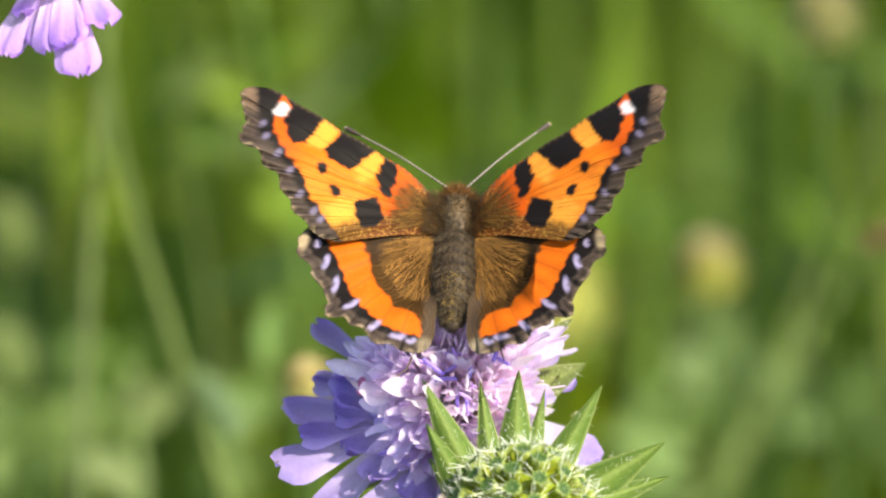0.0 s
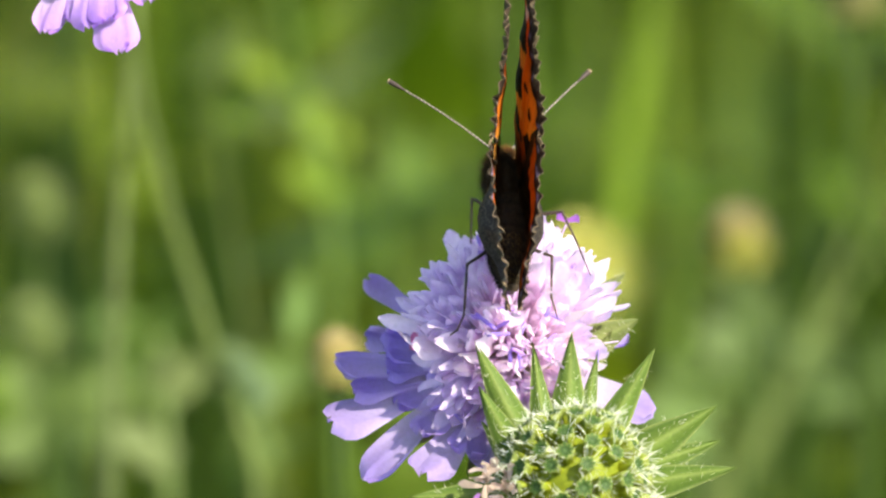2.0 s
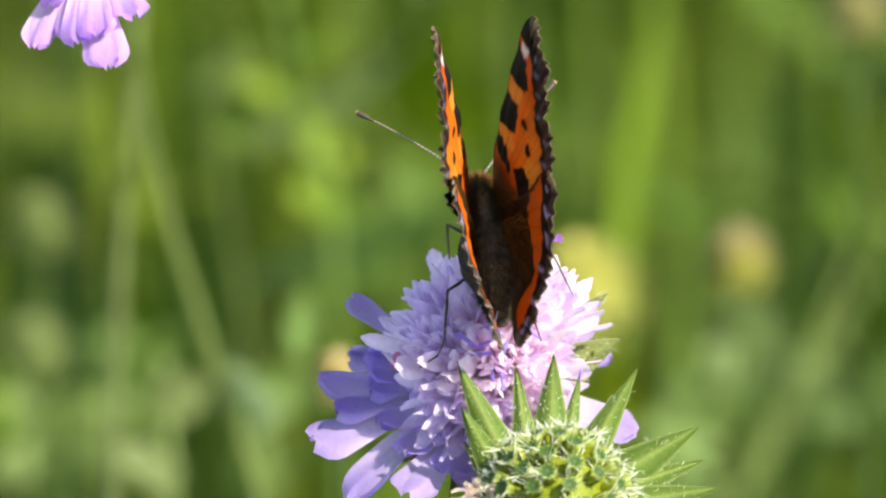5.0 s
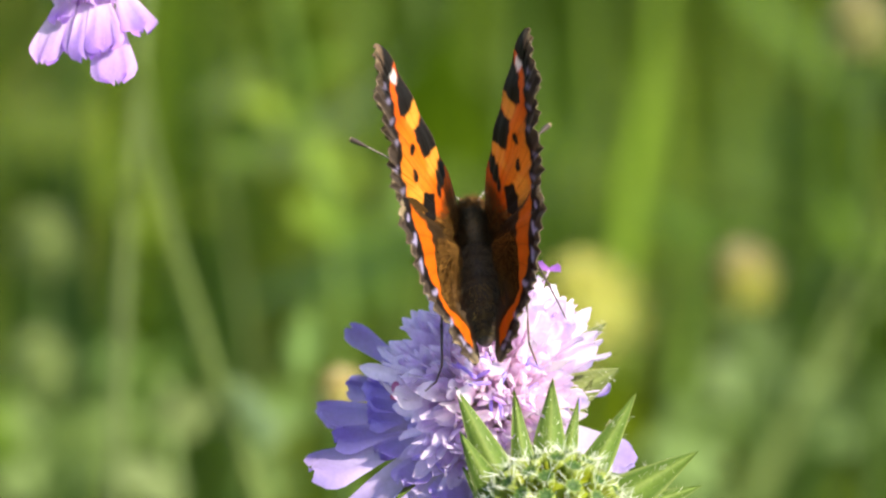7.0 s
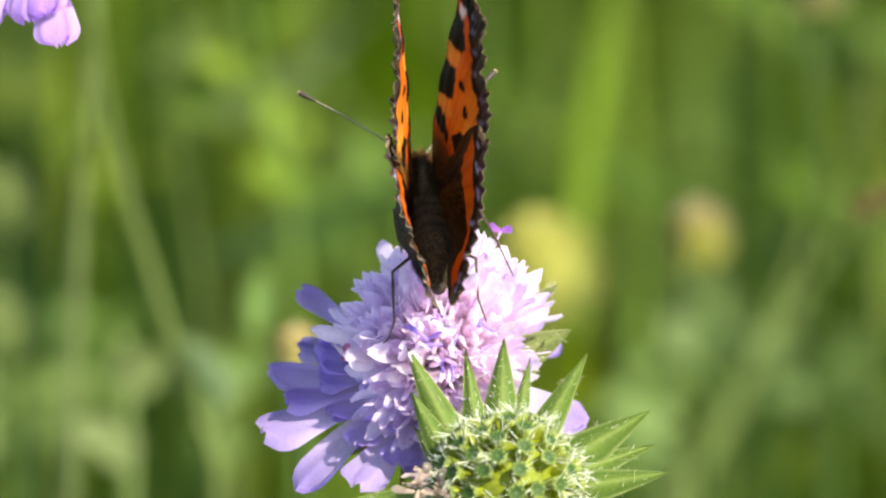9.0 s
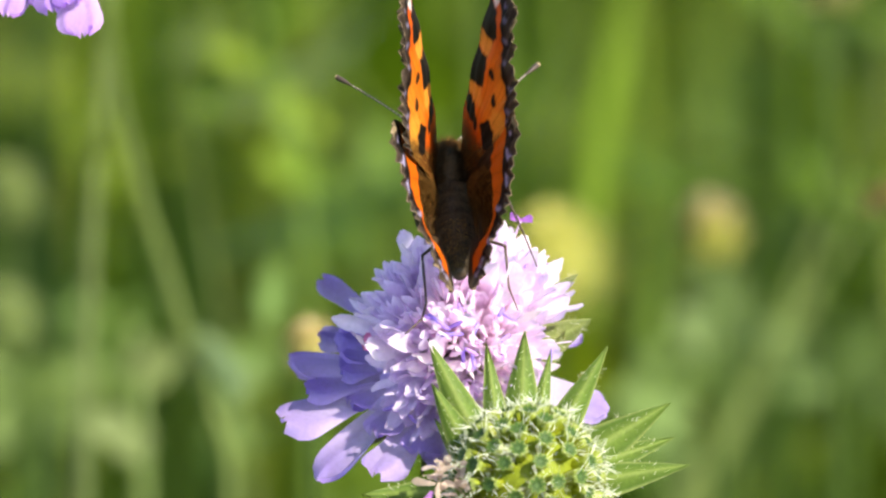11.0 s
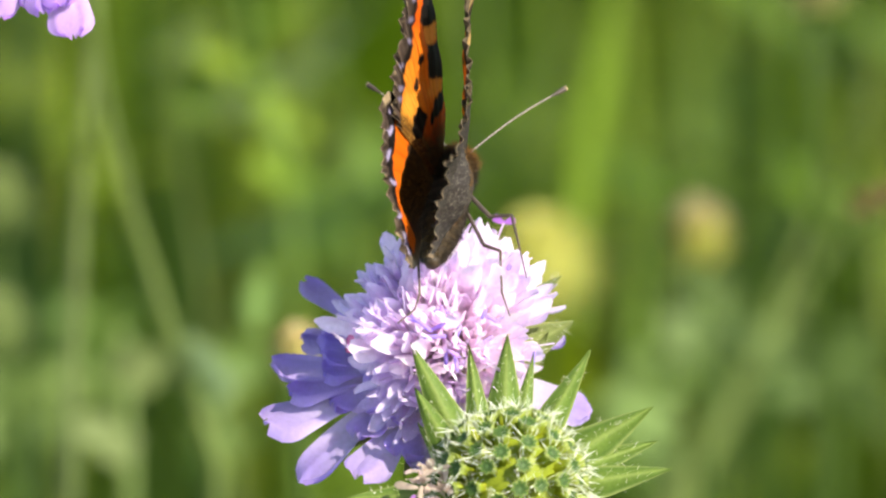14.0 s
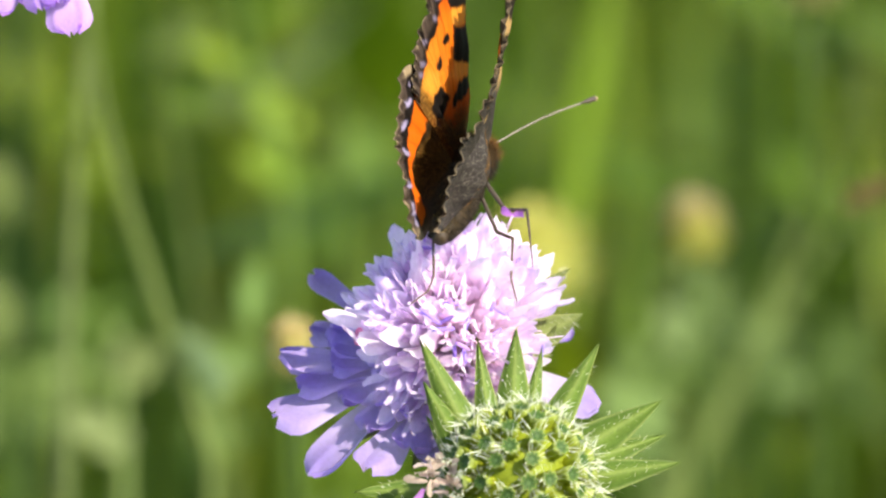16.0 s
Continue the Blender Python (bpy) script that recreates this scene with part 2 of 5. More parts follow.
FORE = [(0.3, 1.1), (2.7, 3.0), (5.4, 4.3), (8.4, 5.3), (11.5, 6.5), (14.0, 7.6), (16.6, 8.8), (18.8, 9.6), (20.4, 9.6), (21.5, 9.0), (21.6, 7.8),
        (21.2, 6.4), (20.8, 5.2), (21.2, 3.4), (20.8, 2.6), (19.7, 2.4), (18.9, 1.9), (18.3, 0.7), (16.9, 0.1), (16.3, -1.3), (15.1, -2.3),
        (14.6, -3.5), (13.4, -4.3), (12.4, -5.3), (10.2, -6.0), (7.6, -5.0), (4.2, -3.5), (0.6, -2.3)]
HIND = [(1.2, -0.6), (6.0, -1.0), (10.5, -1.9), (12.9, -2.9), (13.8, -4.0), (14.0, -5.0), (13.9, -6.3), (12.8, -7.2), (12.5, -8.7), (11.4, -10.0), (11.0, -11.7),
        (11.2, -13.4), (10.5, -13.8), (9.3, -13.6), (8.7, -14.4), (7.5, -14.8), (6.7, -16.1), (5.8, -16.4), (4.7, -16.2), (3.6, -16.8), (2.2, -16.9),
        (1.3, -16.4), (0.6, -14.6), (0.4, -12.0), (0.3, -9.4), (0.4, -7.0), (0.2, -3.6)]
# the inner side of the dark border, from the wing tip to the hind corner
FORE_BORDER = [(17.9, 7.2), (18.2, 6.4), (17.9, 4.5), (17.1, 3.2), (16.0, 2.1), (14.9, 0.9), (14.0, -0.4), (13.2, -1.7), (12.0, -3.0), (11.0, -4.2), (9.9, -5.4), (9.0, -7.0)]
HIND_BORDER = [(12.0, -2.0), (11.0, -5.0), (10.0, -6.9), (9.3, -8.5), (8.8, -10.4), (7.7, -11.8), (6.6, -13.1), (5.8, -14.0), (4.3, -14.7), (2.2, -14.9), (0.9, -15.2), (-1.0, -15.6)]


def smooth(e0, e1, x):
    s = np.clip((x - e0) / (e1 - e0), 0, 1)
    return s * s * (3 - 2 * s)


def outline(points, first, last, wavelet, depth, count):
    """An even walk along a wing's edge, with scallops on its outer margin."""
    p = np.array(points, float)
    # soften the corners once
    q = []
    for i in range(len(p) - 1):
        for s in np.linspace(0, 1, 12, endpoint=False):
            a, b, c, d = p[max(i - 1, 0)], p[i], p[i + 1], p[min(i + 2, len(p) - 1)]
            q.append(0.5 * (2 * b + (c - a) * s + (2 * a - 5 * b + 4 * c - d) * s ** 2 + (3 * b - a - 3 * c + d) * s ** 3))
    q = np.array(q + [p[-1]])
    run = np.concatenate([[0], np.cumsum(np.hypot(*np.diff(q, axis=0).T))])
    even = np.linspace(0, run[-1], count)
    e = np.column_stack([np.interp(even, run, q[:, 0]), np.interp(even, run, q[:, 1])])
    tan = np.gradient(e, axis=0)
    tan /= np.hypot(*tan.T)[:, None] + 1e-9
    out = np.column_stack([-tan[:, 1], tan[:, 0]])
    r0, r1 = run[first * 12], run[min(last * 12, len(run) - 1)]
    inside = smooth(r0 - 0.3, r0 + 0.3, even) * (1 - smooth(r1 - 0.3, r1 + 0.3, even))
    wob = 0.45 * np.sin(2 * even * math.pi / wavelet + 0.9 * np.sin(even * 1.3)) * (0.65 + 0.35 * np.sin(even * 2.9))
    fray = 0.09 * np.sin(even * 23.0) * np.sin(even * 7.1 + 1)
    e = e + out * (inside * (wob * depth + fray))[:, None]
    return e, e[inside > 0.5], wob * inside


def away(u, v, line):
    """Distance of each point from a line of points."""
    d = np.full(u.shape, 1e9)
    for a, b in zip(line[:-1], line[1:]):
        ab = b - a
        h = np.clip(((u - a[0]) * ab[0] + (v - a[1]) * ab[1]) / (ab @ ab + 1e-12), 0, 1)
        d = np.minimum(d, np.hypot(u - a[0] - h * ab[0], v - a[1] - h * ab[1]))
    return d


def patch(u, v, corners, soft=0.16):
    """1 inside a closed patch, 0 outside, with a soft scaly edge."""
    c = np.array(corners + corners[:1], float)
    inside = np.zeros(u.shape, bool)
    for a, b in zip(c[:-1], c[1:]):
        hit = ((a[1] > v) != (b[1] > v)) & (u < (b[0] - a[0]) * (v - a[1]) / (b[1] - a[1] + 1e-12) + a[0])
        inside ^= hit
    d = away(u, v, c) * np.where(inside, 1, -1)
    return smooth(-soft, soft, d)


def spot(u, v, cx, cy, rx, ry, turn=0.0, soft=0.25):
    c, s = math.cos(turn), math.sin(turn)
    a, b = (u - cx) * c + (v - cy) * s, -(u - cx) * s + (v - cy) * c
    return 1 - smooth(1 - soft, 1 + soft, np.sqrt((a / rx) ** 2 + (b / ry) ** 2))


def wobble(u, v, k):
    return 0.09 * np.sin(u * 3.1 + 1.7 * np.sin(v * 2.3 + k)) + 0.07 * np.sin(v * 4.7 + u * 1.9 + k) + 0.05 * np.sin(u * 9.1 - v * 7.7 + k)


def over(col, mask, c):
    return col + (np.array(c) - col) * mask[..., None]


def streaks(u, v, root, k):
    """Fine rays that run out from the wing root, 0 to 1."""
    a = np.arctan2(v - root[1], u - root[0])
    r = np.hypot(u - root[0], v - root[1])
    return 0.5 + 0.5 * np.sin(a * 150 + 3 * np.sin(r * 1.7 + k) + 2 * np.sin(a * 37))


def fore_upper(u, v, edge, angles):
    u0, v0 = u, v
    u, v = u + wobble(u, v, 0.3), v + wobble(v, u, 1.9)
    d = away(u0, v0, edge) + 0.5 * wobble(u0, v0, 4)
    col = np.empty((*u.shape, 3))
    col[:] = ORANGE
    # yellower towards the hind edge, redder towards the tip and the root
    col = over(col, 0.36 * smooth(6.5, 9.5, u) * (1 - smooth(-1.0, 4.0, v)), YELLOW)
    col = over(col, 0.75 * smooth(14.5, 17.5, u + 0.25 * v), DEEP)
    col = over(col, smooth(7.4, 5.4, u) * 0.8, DEEP)
    for c in ([(14.6, 3.9), (14.3, 5.7), (13.3, 7.6), (11.6, 6.8), (12.0, 4.9), (13.0, 3.6)], [(9.6, 2.2), (9.1, 3.5), (8.4, 5.4), (6.8, 4.8), (7.1, 3.1), (7.8, 1.5), (8.8, 0.9)],
              [(11.0, -4.2), (9.9, -5.8), (7.4, -5.0), (7.4, -3.6), (8.6, -2.4), (8.9, -1.0), (10.6, -1.2), (11.6, -2.6)]):
        col = over(col, patch(u, v, c, 0.5) * 0.85, YELLOW)
    # veins as thin dark rays
    rays = np.arctan2(v0 + 0.6, u0 - 0.2)
    for a in (-0.40, -0.26, -0.13, 0.0, 0.11, 0.21, 0.30, 0.39):
        line = np.abs(rays - a - 0.02 * np.sin(u0 * 0.5)) * np.hypot(u0, v0)
        col = over(col, 0.42 * (1 - smooth(0.02, 0.12, line)) * smooth(5, 8, u0), (0.30, 0.06, 0.008))
    # hairy brown root, running out along the hind edge
    rough = 1.3 * wobble(u0 * 1.6, v0 * 1.6, 3)
    base = smooth(4.9, 2.4, u0 + 0.30 * np.abs(v0 - 1.6) + rough) + smooth(0.9, -0.5, v0 + 0.55 * (u0 - 2.6) + rough) + smooth(0.6, -0.5, v0 + 3.2 + 0.28 * (u0 - 5.0) + rough) * smooth(8.2, 6.6, u0)
    base = np.clip(base, 0, 1)
    ray = streaks(u0, v0, (0, -0.6), 1.0)
    speck = np.mod(np.sin(np.floor(u0 * 7) * 12.99 + np.floor(v0 * 7) * 78.23) * 43758.5, 1)
    hair = np.array(BROWN)[None, None] * (0.55 + 0.75 * ray[..., None]) + (speck > 0.82)[..., None] * np.array((0.22, 0.13, 0.03))
    col = col + (hair - col) * (base * 0.9)[..., None]
    # black costal bars and spots
    for c in ([(17.4, 9.6), (16.6, 7.9), (17.2, 6.6), (17.0, 5.6), (16.6, 4.4), (15.9, 3.7), (14.8, 3.9), (14.2, 5.1), (13.4, 7.0), (13.2, 8.2)],
              [(11.6, 7.0), (11.5, 5.6), (12.2, 4.7), (12.9, 3.7), (12.5, 2.9), (11.2, 2.5), (10.0, 2.1), (9.4, 2.7), (8.8, 3.8), (7.9, 4.6), (7.6, 5.6)],
              [(6.9, 4.9), (7.0, 3.1), (7.5, 2.4), (7.2, 1.5), (6.3, 0.4), (5.5, 0.2), (5.5, 1.7), (5.2, 2.8), (5.4, 4.4)],
              [(9.05, -1.1), (7.0, -0.15), (6.45, -0.6), (5.95, -2.0), (6.4, -3.0), (7.6, -3.7), (8.5, -3.0)]):
        col = over(col, patch(u, v, c, 0.14), BLACK)
    col = over(col, spot(u, v, 12.8, 1.6, 0.66, 0.50, 0.3), BLACK)
    col = over(col, spot(u, v, 11.05, -0.5, 0.72, 0.50, 0.7), BLACK)
    # black border that turns brown outwards, with a row of bluish spots
    rim_zone = patch(u, v, FORE_BORDER + [(16.0, -9.0), (26.0, -4.0), (26.0, 12.0), (17.2, 12.0)], 0.16)
    col = over(col, rim_zone, BLACK)
    rim = rim_zone * (1 - smooth(0.9, 1.7, d + 0.5 * wobble(u0 * 2, v0 * 2, 1)))
    pleat = 0.5 + 0.5 * np.sin(np.arctan2(v0 + 0.5, u0) * 95)
    col = over(col, rim * (0.45 + 0.45 * pleat), MARGIN)
    col = over(col, rim * spot(u0, v0, 20.6, 8.4, 1.3, 1.6, 0.0, 0.5) * 0.7, (0.20, 0.13, 0.08))
    col = over(col, (1 - smooth(0.05, 0.26, d)) * (0.5 + 0.5 * np.sin(u0 * 4.1 + v0 * 4.7)) * 0.7, TAN)
    col = over(col, patch(u, v, [(18.2, 6.9), (17.7, 8.0), (17.2, 8.2), (16.7, 7.7), (17.4, 6.7), (18.0, 6.6)], 0.34) * 0.92, WHITE)
    for c in ((19.1, 5.4), (18.7, 3.8), (17.2, 2.3), (15.8, 0.6), (14.3, -1.5), (12.7, -3.1), (11.9, -3.8)):
        col = over(col, 0.42 * spot(u0, v0, *c, 0.30, 0.46, 0.5, 0.7), LILAC)
    costa = away(u0, v0, np.array(FORE[:8]))
    col = over(col, (1 - smooth(0.12, 0.40, costa)) * 0.85 * (0.55 + 0.45 * np.sin(u0 * 9)), (0.09, 0.065, 0.035))
    return col


def hind_upper(u, v, edge, angles):
    u0, v0 = u, v
    u, v = u + wobble(u, v, 2.3), v + wobble(v, u, 0.9)
    d = away(u0, v0, edge) + 0.6 * wobble(u0, v0, 2)
    col = np.empty((*u.shape, 3))
    ray = streaks(u0, v0, (0.3, -2.4), 2.0)
    col[:] = np.array(BROWN)[None, None] * (0.35 + 0.75 * ray[..., None])
    # darker near the fore wing, where the black patch lies under the hair
    col = over(col, patch(u, v, [(8.4, -3.0), (7.7, -4.7), (6.9, -6.3), (5.0, -5.2), (3.6, -2.0)], 1.0) * 0.75, (0.022, 0.014, 0.008))
    band = patch(u, v, [(11.6, -3.2), (8.4, -3.6), (7.6, -4.7), (7.0, -6.0), (6.9, -7.5), (5.9, -8.9), (4.7, -9.3), (4.5, -11.0), (3.1, -11.4), (2.3, -12.2), (2.0, -13.2), (1.8, -15.4),
                        (4.3, -15.6), (6.6, -13.6), (9.0, -10.8), (10.4, -7.4)], 0.26)
    col = over(col, band, lerp(ORANGE, DEEP, 0.3))
    for a in (-0.35, -0.55, -0.75, -0.95, -1.15, -1.32):
        line = np.abs(np.arctan2(v0 + 2.4, u0 - 0.6) - a) * np.hypot(u0, v0 + 2.4)
        col = over(col, 0.4 * band * (1 - smooth(0.03, 0.16, line)), (0.30, 0.06, 0.01))
    rim_zone = patch(u, v, HIND_BORDER + [(-1.0, -20.0), (20.0, -20.0), (20.0, -2.0)], 0.16)
    col = over(col, rim_zone, BLACK)
    rim = rim_zone * (1 - smooth(0.9, 1.25, d))
    col = over(col, rim * 0.75, MARGIN)
    line = np.exp(-((d - 0.62) / 0.16) ** 2) * rim
    col = over(col, line * 0.5, (0.02, 0.014, 0.01))
    col = over(col, (1 - smooth(0.08, 0.36, d)) * rim_zone * (0.55 + 0.45 * np.sin(u0 * 2.6 - v0 * 3.1)) * 0.75, TAN)
    col = over(col, spot(u0, v0, 13.5, -4.6, 0.45, 1.1, 0.1, 0.5) * 0.8, (0.42, 0.33, 0.20))
    for c, t, r in (((12.1, -4.8), 0.2, 0.45), ((11.25, -7.0), 0.35, 0.9), ((10.2, -9.5), 0.28, 1.0), ((8.65, -11.9), 0.95, 0.95), ((6.4, -14.3), 0.85, 0.9), ((4.1, -15.2), 1.45, 0.85), ((2.8, -15.5), 1.3, 0.55)):
        x, y = c
        crescent = spot(u0, v0, x, y, 0.36, r, t - 0.1, 0.35) * (1 - 0.8 * spot(u0, v0, x + 0.42 * math.cos(t - 0.1), y + 0.42 * math.sin(t - 0.1), 0.34, r * 0.55, t - 0.1, 0.5))
        col = over(col, 0.9 * crescent, LILAC)
    # the pale bare fold along the abdomen
    inner = away(u0, v0, np.array(HIND[-5:]))
    fold = (1 - smooth(0.9, 1.5, inner + 0.4 * wobble(u0, v0, 7))) * smooth(-4.5, -7.0, v0)
    col = over(col, fold * 0.62, (0.085, 0.062, 0.042))
    col = over(col, spot(u0, v0, 1.5, -16.0, 0.8, 1.0, 0.0, 0.6) * 0.6, (0.34, 0.28, 0.18))
    return col


def under(u, v, edge, angles, fore):
    d = away(u, v, edge)
    n = 0.5 + 2.2 * wobble(u * 1.7, v * 1.7, 5)
    fleck = 0.5 + 0.5 * np.sin(u * 17 + 5 * np.sin(v * 11)) * np.sin(v * 19 + 4 * np.sin(u * 13))
    col = np.empty((*u.shape, 3))
    col[:] = (0.034, 0.030, 0.028)
    col = col * (0.5 + 0.8 * fleck[..., None]) + 0.13 * (np.mod(np.sin(np.floor(u * 9) * 12.99 + np.floor(v * 9) * 78.23) * 43758.5, 1) > 0.84)[..., None] * np.array((1, 0.9, 0.75))
    if fore:
        col = over(col, smooth(5, 8, u) * smooth(2.0, 3.0, d) * 0.9, (0.52, 0.35, 0.14))
        for c in ([(12.8, 8.6), (12.8, 6.0), (14.9, 4.4), (16.2, 9.2)], [(7.4, 6.4), (9.2, 3.0), (12.2, 3.9), (10.7, 7.5)]):
            col = over(col, patch(u, v, c, 0.3), (0.025, 0.018, 0.014))
    else:
        col = over(col, 0.25 * smooth(6.5, 8.0, np.hypot(u, v + 2.4) + 1.5 * n) * smooth(1.2, 2.2, d), (0.062, 0.054, 0.046))
    col = over(col, (1 - smooth(0.2, 0.6, d)) * 0.5, TAN)
    return col


def wing(name, points, first, last, side, root, paint, fore, label):
    """One wing with an upper and a lower skin; its root lies at the origin."""
    edge, outer, wave = outline(points, first, last, 1.25 if fore else 1.5, 0.55 if fore else 0.5, 360)
    outer_line = outer[::2]
    steps = 110
    s = np.linspace(0.0, 1.0, steps + 1)[:, None]
    root = np.array(root)
    u = root[0] + (edge[None, :, 0] - root[0]) * s
    v = root[1] + (edge[None, :, 1] - root[1]) * s
    ang = np.arctan2(v - root[1], u - root[0] + 1e-6)
    top = paint(u, v, outer_line, ang)
    low = under(u, v, outer_line, ang, fore)
    # shallow camber and pleats between the veins
    rr = np.hypot(u - root[0], v - root[1])
    z = 0.25 * np.sin(np.clip(rr / 22, 0, 1) * math.pi) + 0.045 * np.sin(np.arctan2(v - root[1], u - root[0] + 1e-6) * 34) * np.clip(rr / 10, 0, 1) - 0.0016 * rr ** 2
    z = z + 0.10 * np.sin(u * 0.9 + v * 1.1) * np.clip(rr / 14, 0, 1)
    z = z + (0.85 if fore else 0.7) * wave[None, :] * smooth(0.86, 1.0, s)      # fluted margin
    if fore:                                    # the hind part of a fore wing twists down onto the hind wing
        q = np.clip((4 - v) / 9, 0, 1)
        z = z - 0.085 * u * q * q * (3 - 2 * q)
    else:                                       # the inner part of a hind wing cups round the abdomen
        cup = np.sin(np.clip(u / 7.0, 0, 1) * math.pi) * smooth(-3.0, -7.0, v) * (1 - smooth(-8.0, -13.0, v))
        z = z - 1.75 * cup + 0.85 * smooth(-9.0, -16.0, v)
    v = v - (0.0037 if fore else 0.005) * u ** 2
    k = edge.shape[0]
    count = (steps + 1) * k
    pts = np.concatenate([np.column_stack([side * u.ravel(), v.ravel(), z.ravel() + 0.035]), np.column_stack([side * u.ravel(), v.ravel(), z.ravel() - 0.035])]) * MM
    i, j = np.meshgrid(np.arange(steps), np.arange(k - 1), indexing="ij")
    a = (i * k + j).ravel()
    quad = np.column_stack([a, a + 1, a + k + 1, a + k])
    if side > 0:
        quad = quad[:, ::-1]
    low_quad = quad[:, ::-1] + count
    e = steps * k + np.arange(k - 1)
    rim = np.column_stack([e, e + 1, e + 1 + count, e + count])
    faces = np.concatenate([quad, low_quad, rim])
    me = bpy.data.meshes.new(name)
    me.from_pydata(pts.tolist(), [], faces.tolist())
    at_tint = me.color_attributes.new("tint", "FLOAT_COLOR", "POINT")
    tint = np.concatenate([top.reshape(-1, 3), low.reshape(-1, 3)])
    at_tint.data.foreach_set("color", np.column_stack([np.clip(tint, 0, 1), np.ones(len(tint))]).astype(np.float32).ravel())
    me.materials.append(WING)
    me.polygons.foreach_set("use_smooth", np.full(len(faces), True))
    me.update()
    return part(name, me, WING, butterfly, label)


def hairs(geo, rnd, places, length, thick, col0, col1):
    """Fine tapering hairs, each from a place along a direction."""
    for p, d in places:
        q = Vector((rnd.uniform(-1, 1), rnd.uniform(-1, 1), rnd.uniform(-1, 1)))
        d = (Vector(d).normalized() + q * 0.35).normalized()
        s = d.cross(q).normalized() * thick
        h = length * rnd.uniform(0.5, 1.2)
        c = lerp(col0, col1, rnd.random())
        bend = q * h * 0.18
        geo.add([p - s, p + s, p + d * h * 0.6 + bend * 0.5 + s * 0.6, p + d * h + bend], [(0, 1, 2), (0, 2, 3)], c)


butterfly = thing("butterfly", "orange and black small tortoiseshell butterfly sitting on a lilac flower head", "butterfly")
forewing_a = wing("forewing", FORE, 9, 24, -1, (0.2, -0.5), fore_upper, True, "orange wing with black and yellow bars, white tip spot")
forewing_b = wing("forewing", FORE, 9, 24, 1, (0.2, -0.5), fore_upper, True, "orange wing with black and yellow bars, white tip spot")
hindwing_a = wing("hindwing", HIND, 4, 21, -1, (0.4, -2.2), hind_upper, False, "brown wing with orange band and blue-spotted dark border")
hindwing_b = wing("hindwing", HIND, 4, 21, 1, (0.4, -2.2), hind_upper, False, "brown wing with orange band and blue-spotted dark border")


def wing_fur(owner, side, seed):
    """Long silky hair that lies over the inner half of a hind wing."""
    rnd = random.Random(seed)
    places = []
    for _ in range(2200):
        a = rnd.uniform(-1.52, -0.35)
        r = rnd.uniform(0.4, 6.2) * (0.75 + 0.35 * math.sin(-a))
        p = Vector((side * (0.5 + r * math.cos(a)), -2.2 + r * math.sin(a), 0.12 + 0.05 * rnd.random()))
        p.z += 0.85 * float(smooth(-9.0, -16.0, p.y)) - 1.75 * (1 - float(smooth(-8.0, -13.0, p.y))) * math.sin(math.pi * min(1, abs(p.x) / 7.0)) * float(smooth(-3.0, -7.0, p.y))
        places.append((p * MM, Vector((side * math.cos(a), math.sin(a), 0.10))))
    lay = Geo()
    for p, d in places:
        h = rnd.uniform(1.0, 2.2) * MM
        d = Vector((d.x + rnd.uniform(-0.25, 0.25), d.y + rnd.uniform(-0.25, 0.25), 0.10)).normalized()
        s = Vector((-d.y, d.x, 0)) * 0.02 * MM
        c = lerp((0.030, 0.016, 0.006), (0.44, 0.22, 0.05), rnd.random() ** 1.6)
        lay.add([p - s, p + s, p + d * h * 0.6 + s * 0.7, p + d * h], [(0, 1, 2), (0, 2, 3)], c)
    tagged(part("fur", lay, FUR, owner, "silky golden-brown hair"), kind="stuff")


def base_fur(owner, side, seed):
    """Short golden hair on the root of a fore wing."""
    rnd = random.Random(seed)
    lay = Geo()
    for _ in range(900):
        r = rnd.uniform(0.2, 1.0) ** 0.8
        a = rnd.uniform(-0.55, 0.75)
        u, v = 0.2 + r * 4.6 * math.cos(a), -0.5 + r * 4.6 * math.sin(a)
        p = Vector((side * u, v - 0.0045 * u * u, 0.22 - 0.05 * u)) * MM
        d = Vector((side * math.cos(a), math.sin(a) - 0.35, 0.18)) + Vector((rnd.uniform(-0.25, 0.25), rnd.uniform(-0.25, 0.25), 0))
        d.normalize()
        h = rnd.uniform(0.8, 1.7) * MM
        s = Vector((-d.y, d.x, 0)) * 0.018 * MM
        c = lerp((0.03, 0.017, 0.006), (0.32, 0.16, 0.03), rnd.random() ** 2)
        lay.add([p - s, p + s, p + d * h * 0.6 + s * 0.7, p + d * h], [(0, 1, 2), (0, 2, 3)], c)
    for _ in range(1100):                       # the tuft where the wing meets the thorax
        u, v = rnd.uniform(-0.5, 1.7), rnd.uniform(-2.6, 2.4)
        p = Vector((side * u, v, 0.15 + rnd.random() * 0.5)) * MM
        d = Vector((side * (0.5 + 0.3 * u), rnd.uniform(-0.9, 0.1), 0.35 + 0.5 * rnd.random())).normalized()
        h = rnd.uniform(0.7, 1.5) * MM
        s = Vector((-d.y, d.x, 0)).normalized() * 0.02 * MM
        c = lerp((0.028, 0.018, 0.009), (0.14, 0.085, 0.034), rnd.random() ** 1.5)
        lay.add([p - s, p + s, p + d * h * 0.6 + s * 0.7, p + d * h], [(0, 1, 2), (0, 2, 3)], c)
    tagged(part("fur", lay, FUR, owner, "short golden-brown hair"), kind="stuff")


base_fur(forewing_a, -1, 23)
base_fur(forewing_b, 1, 24)
wing_fur(hindwing_a, -1, 21)
wing_fur(hindwing_b, 1, 22)


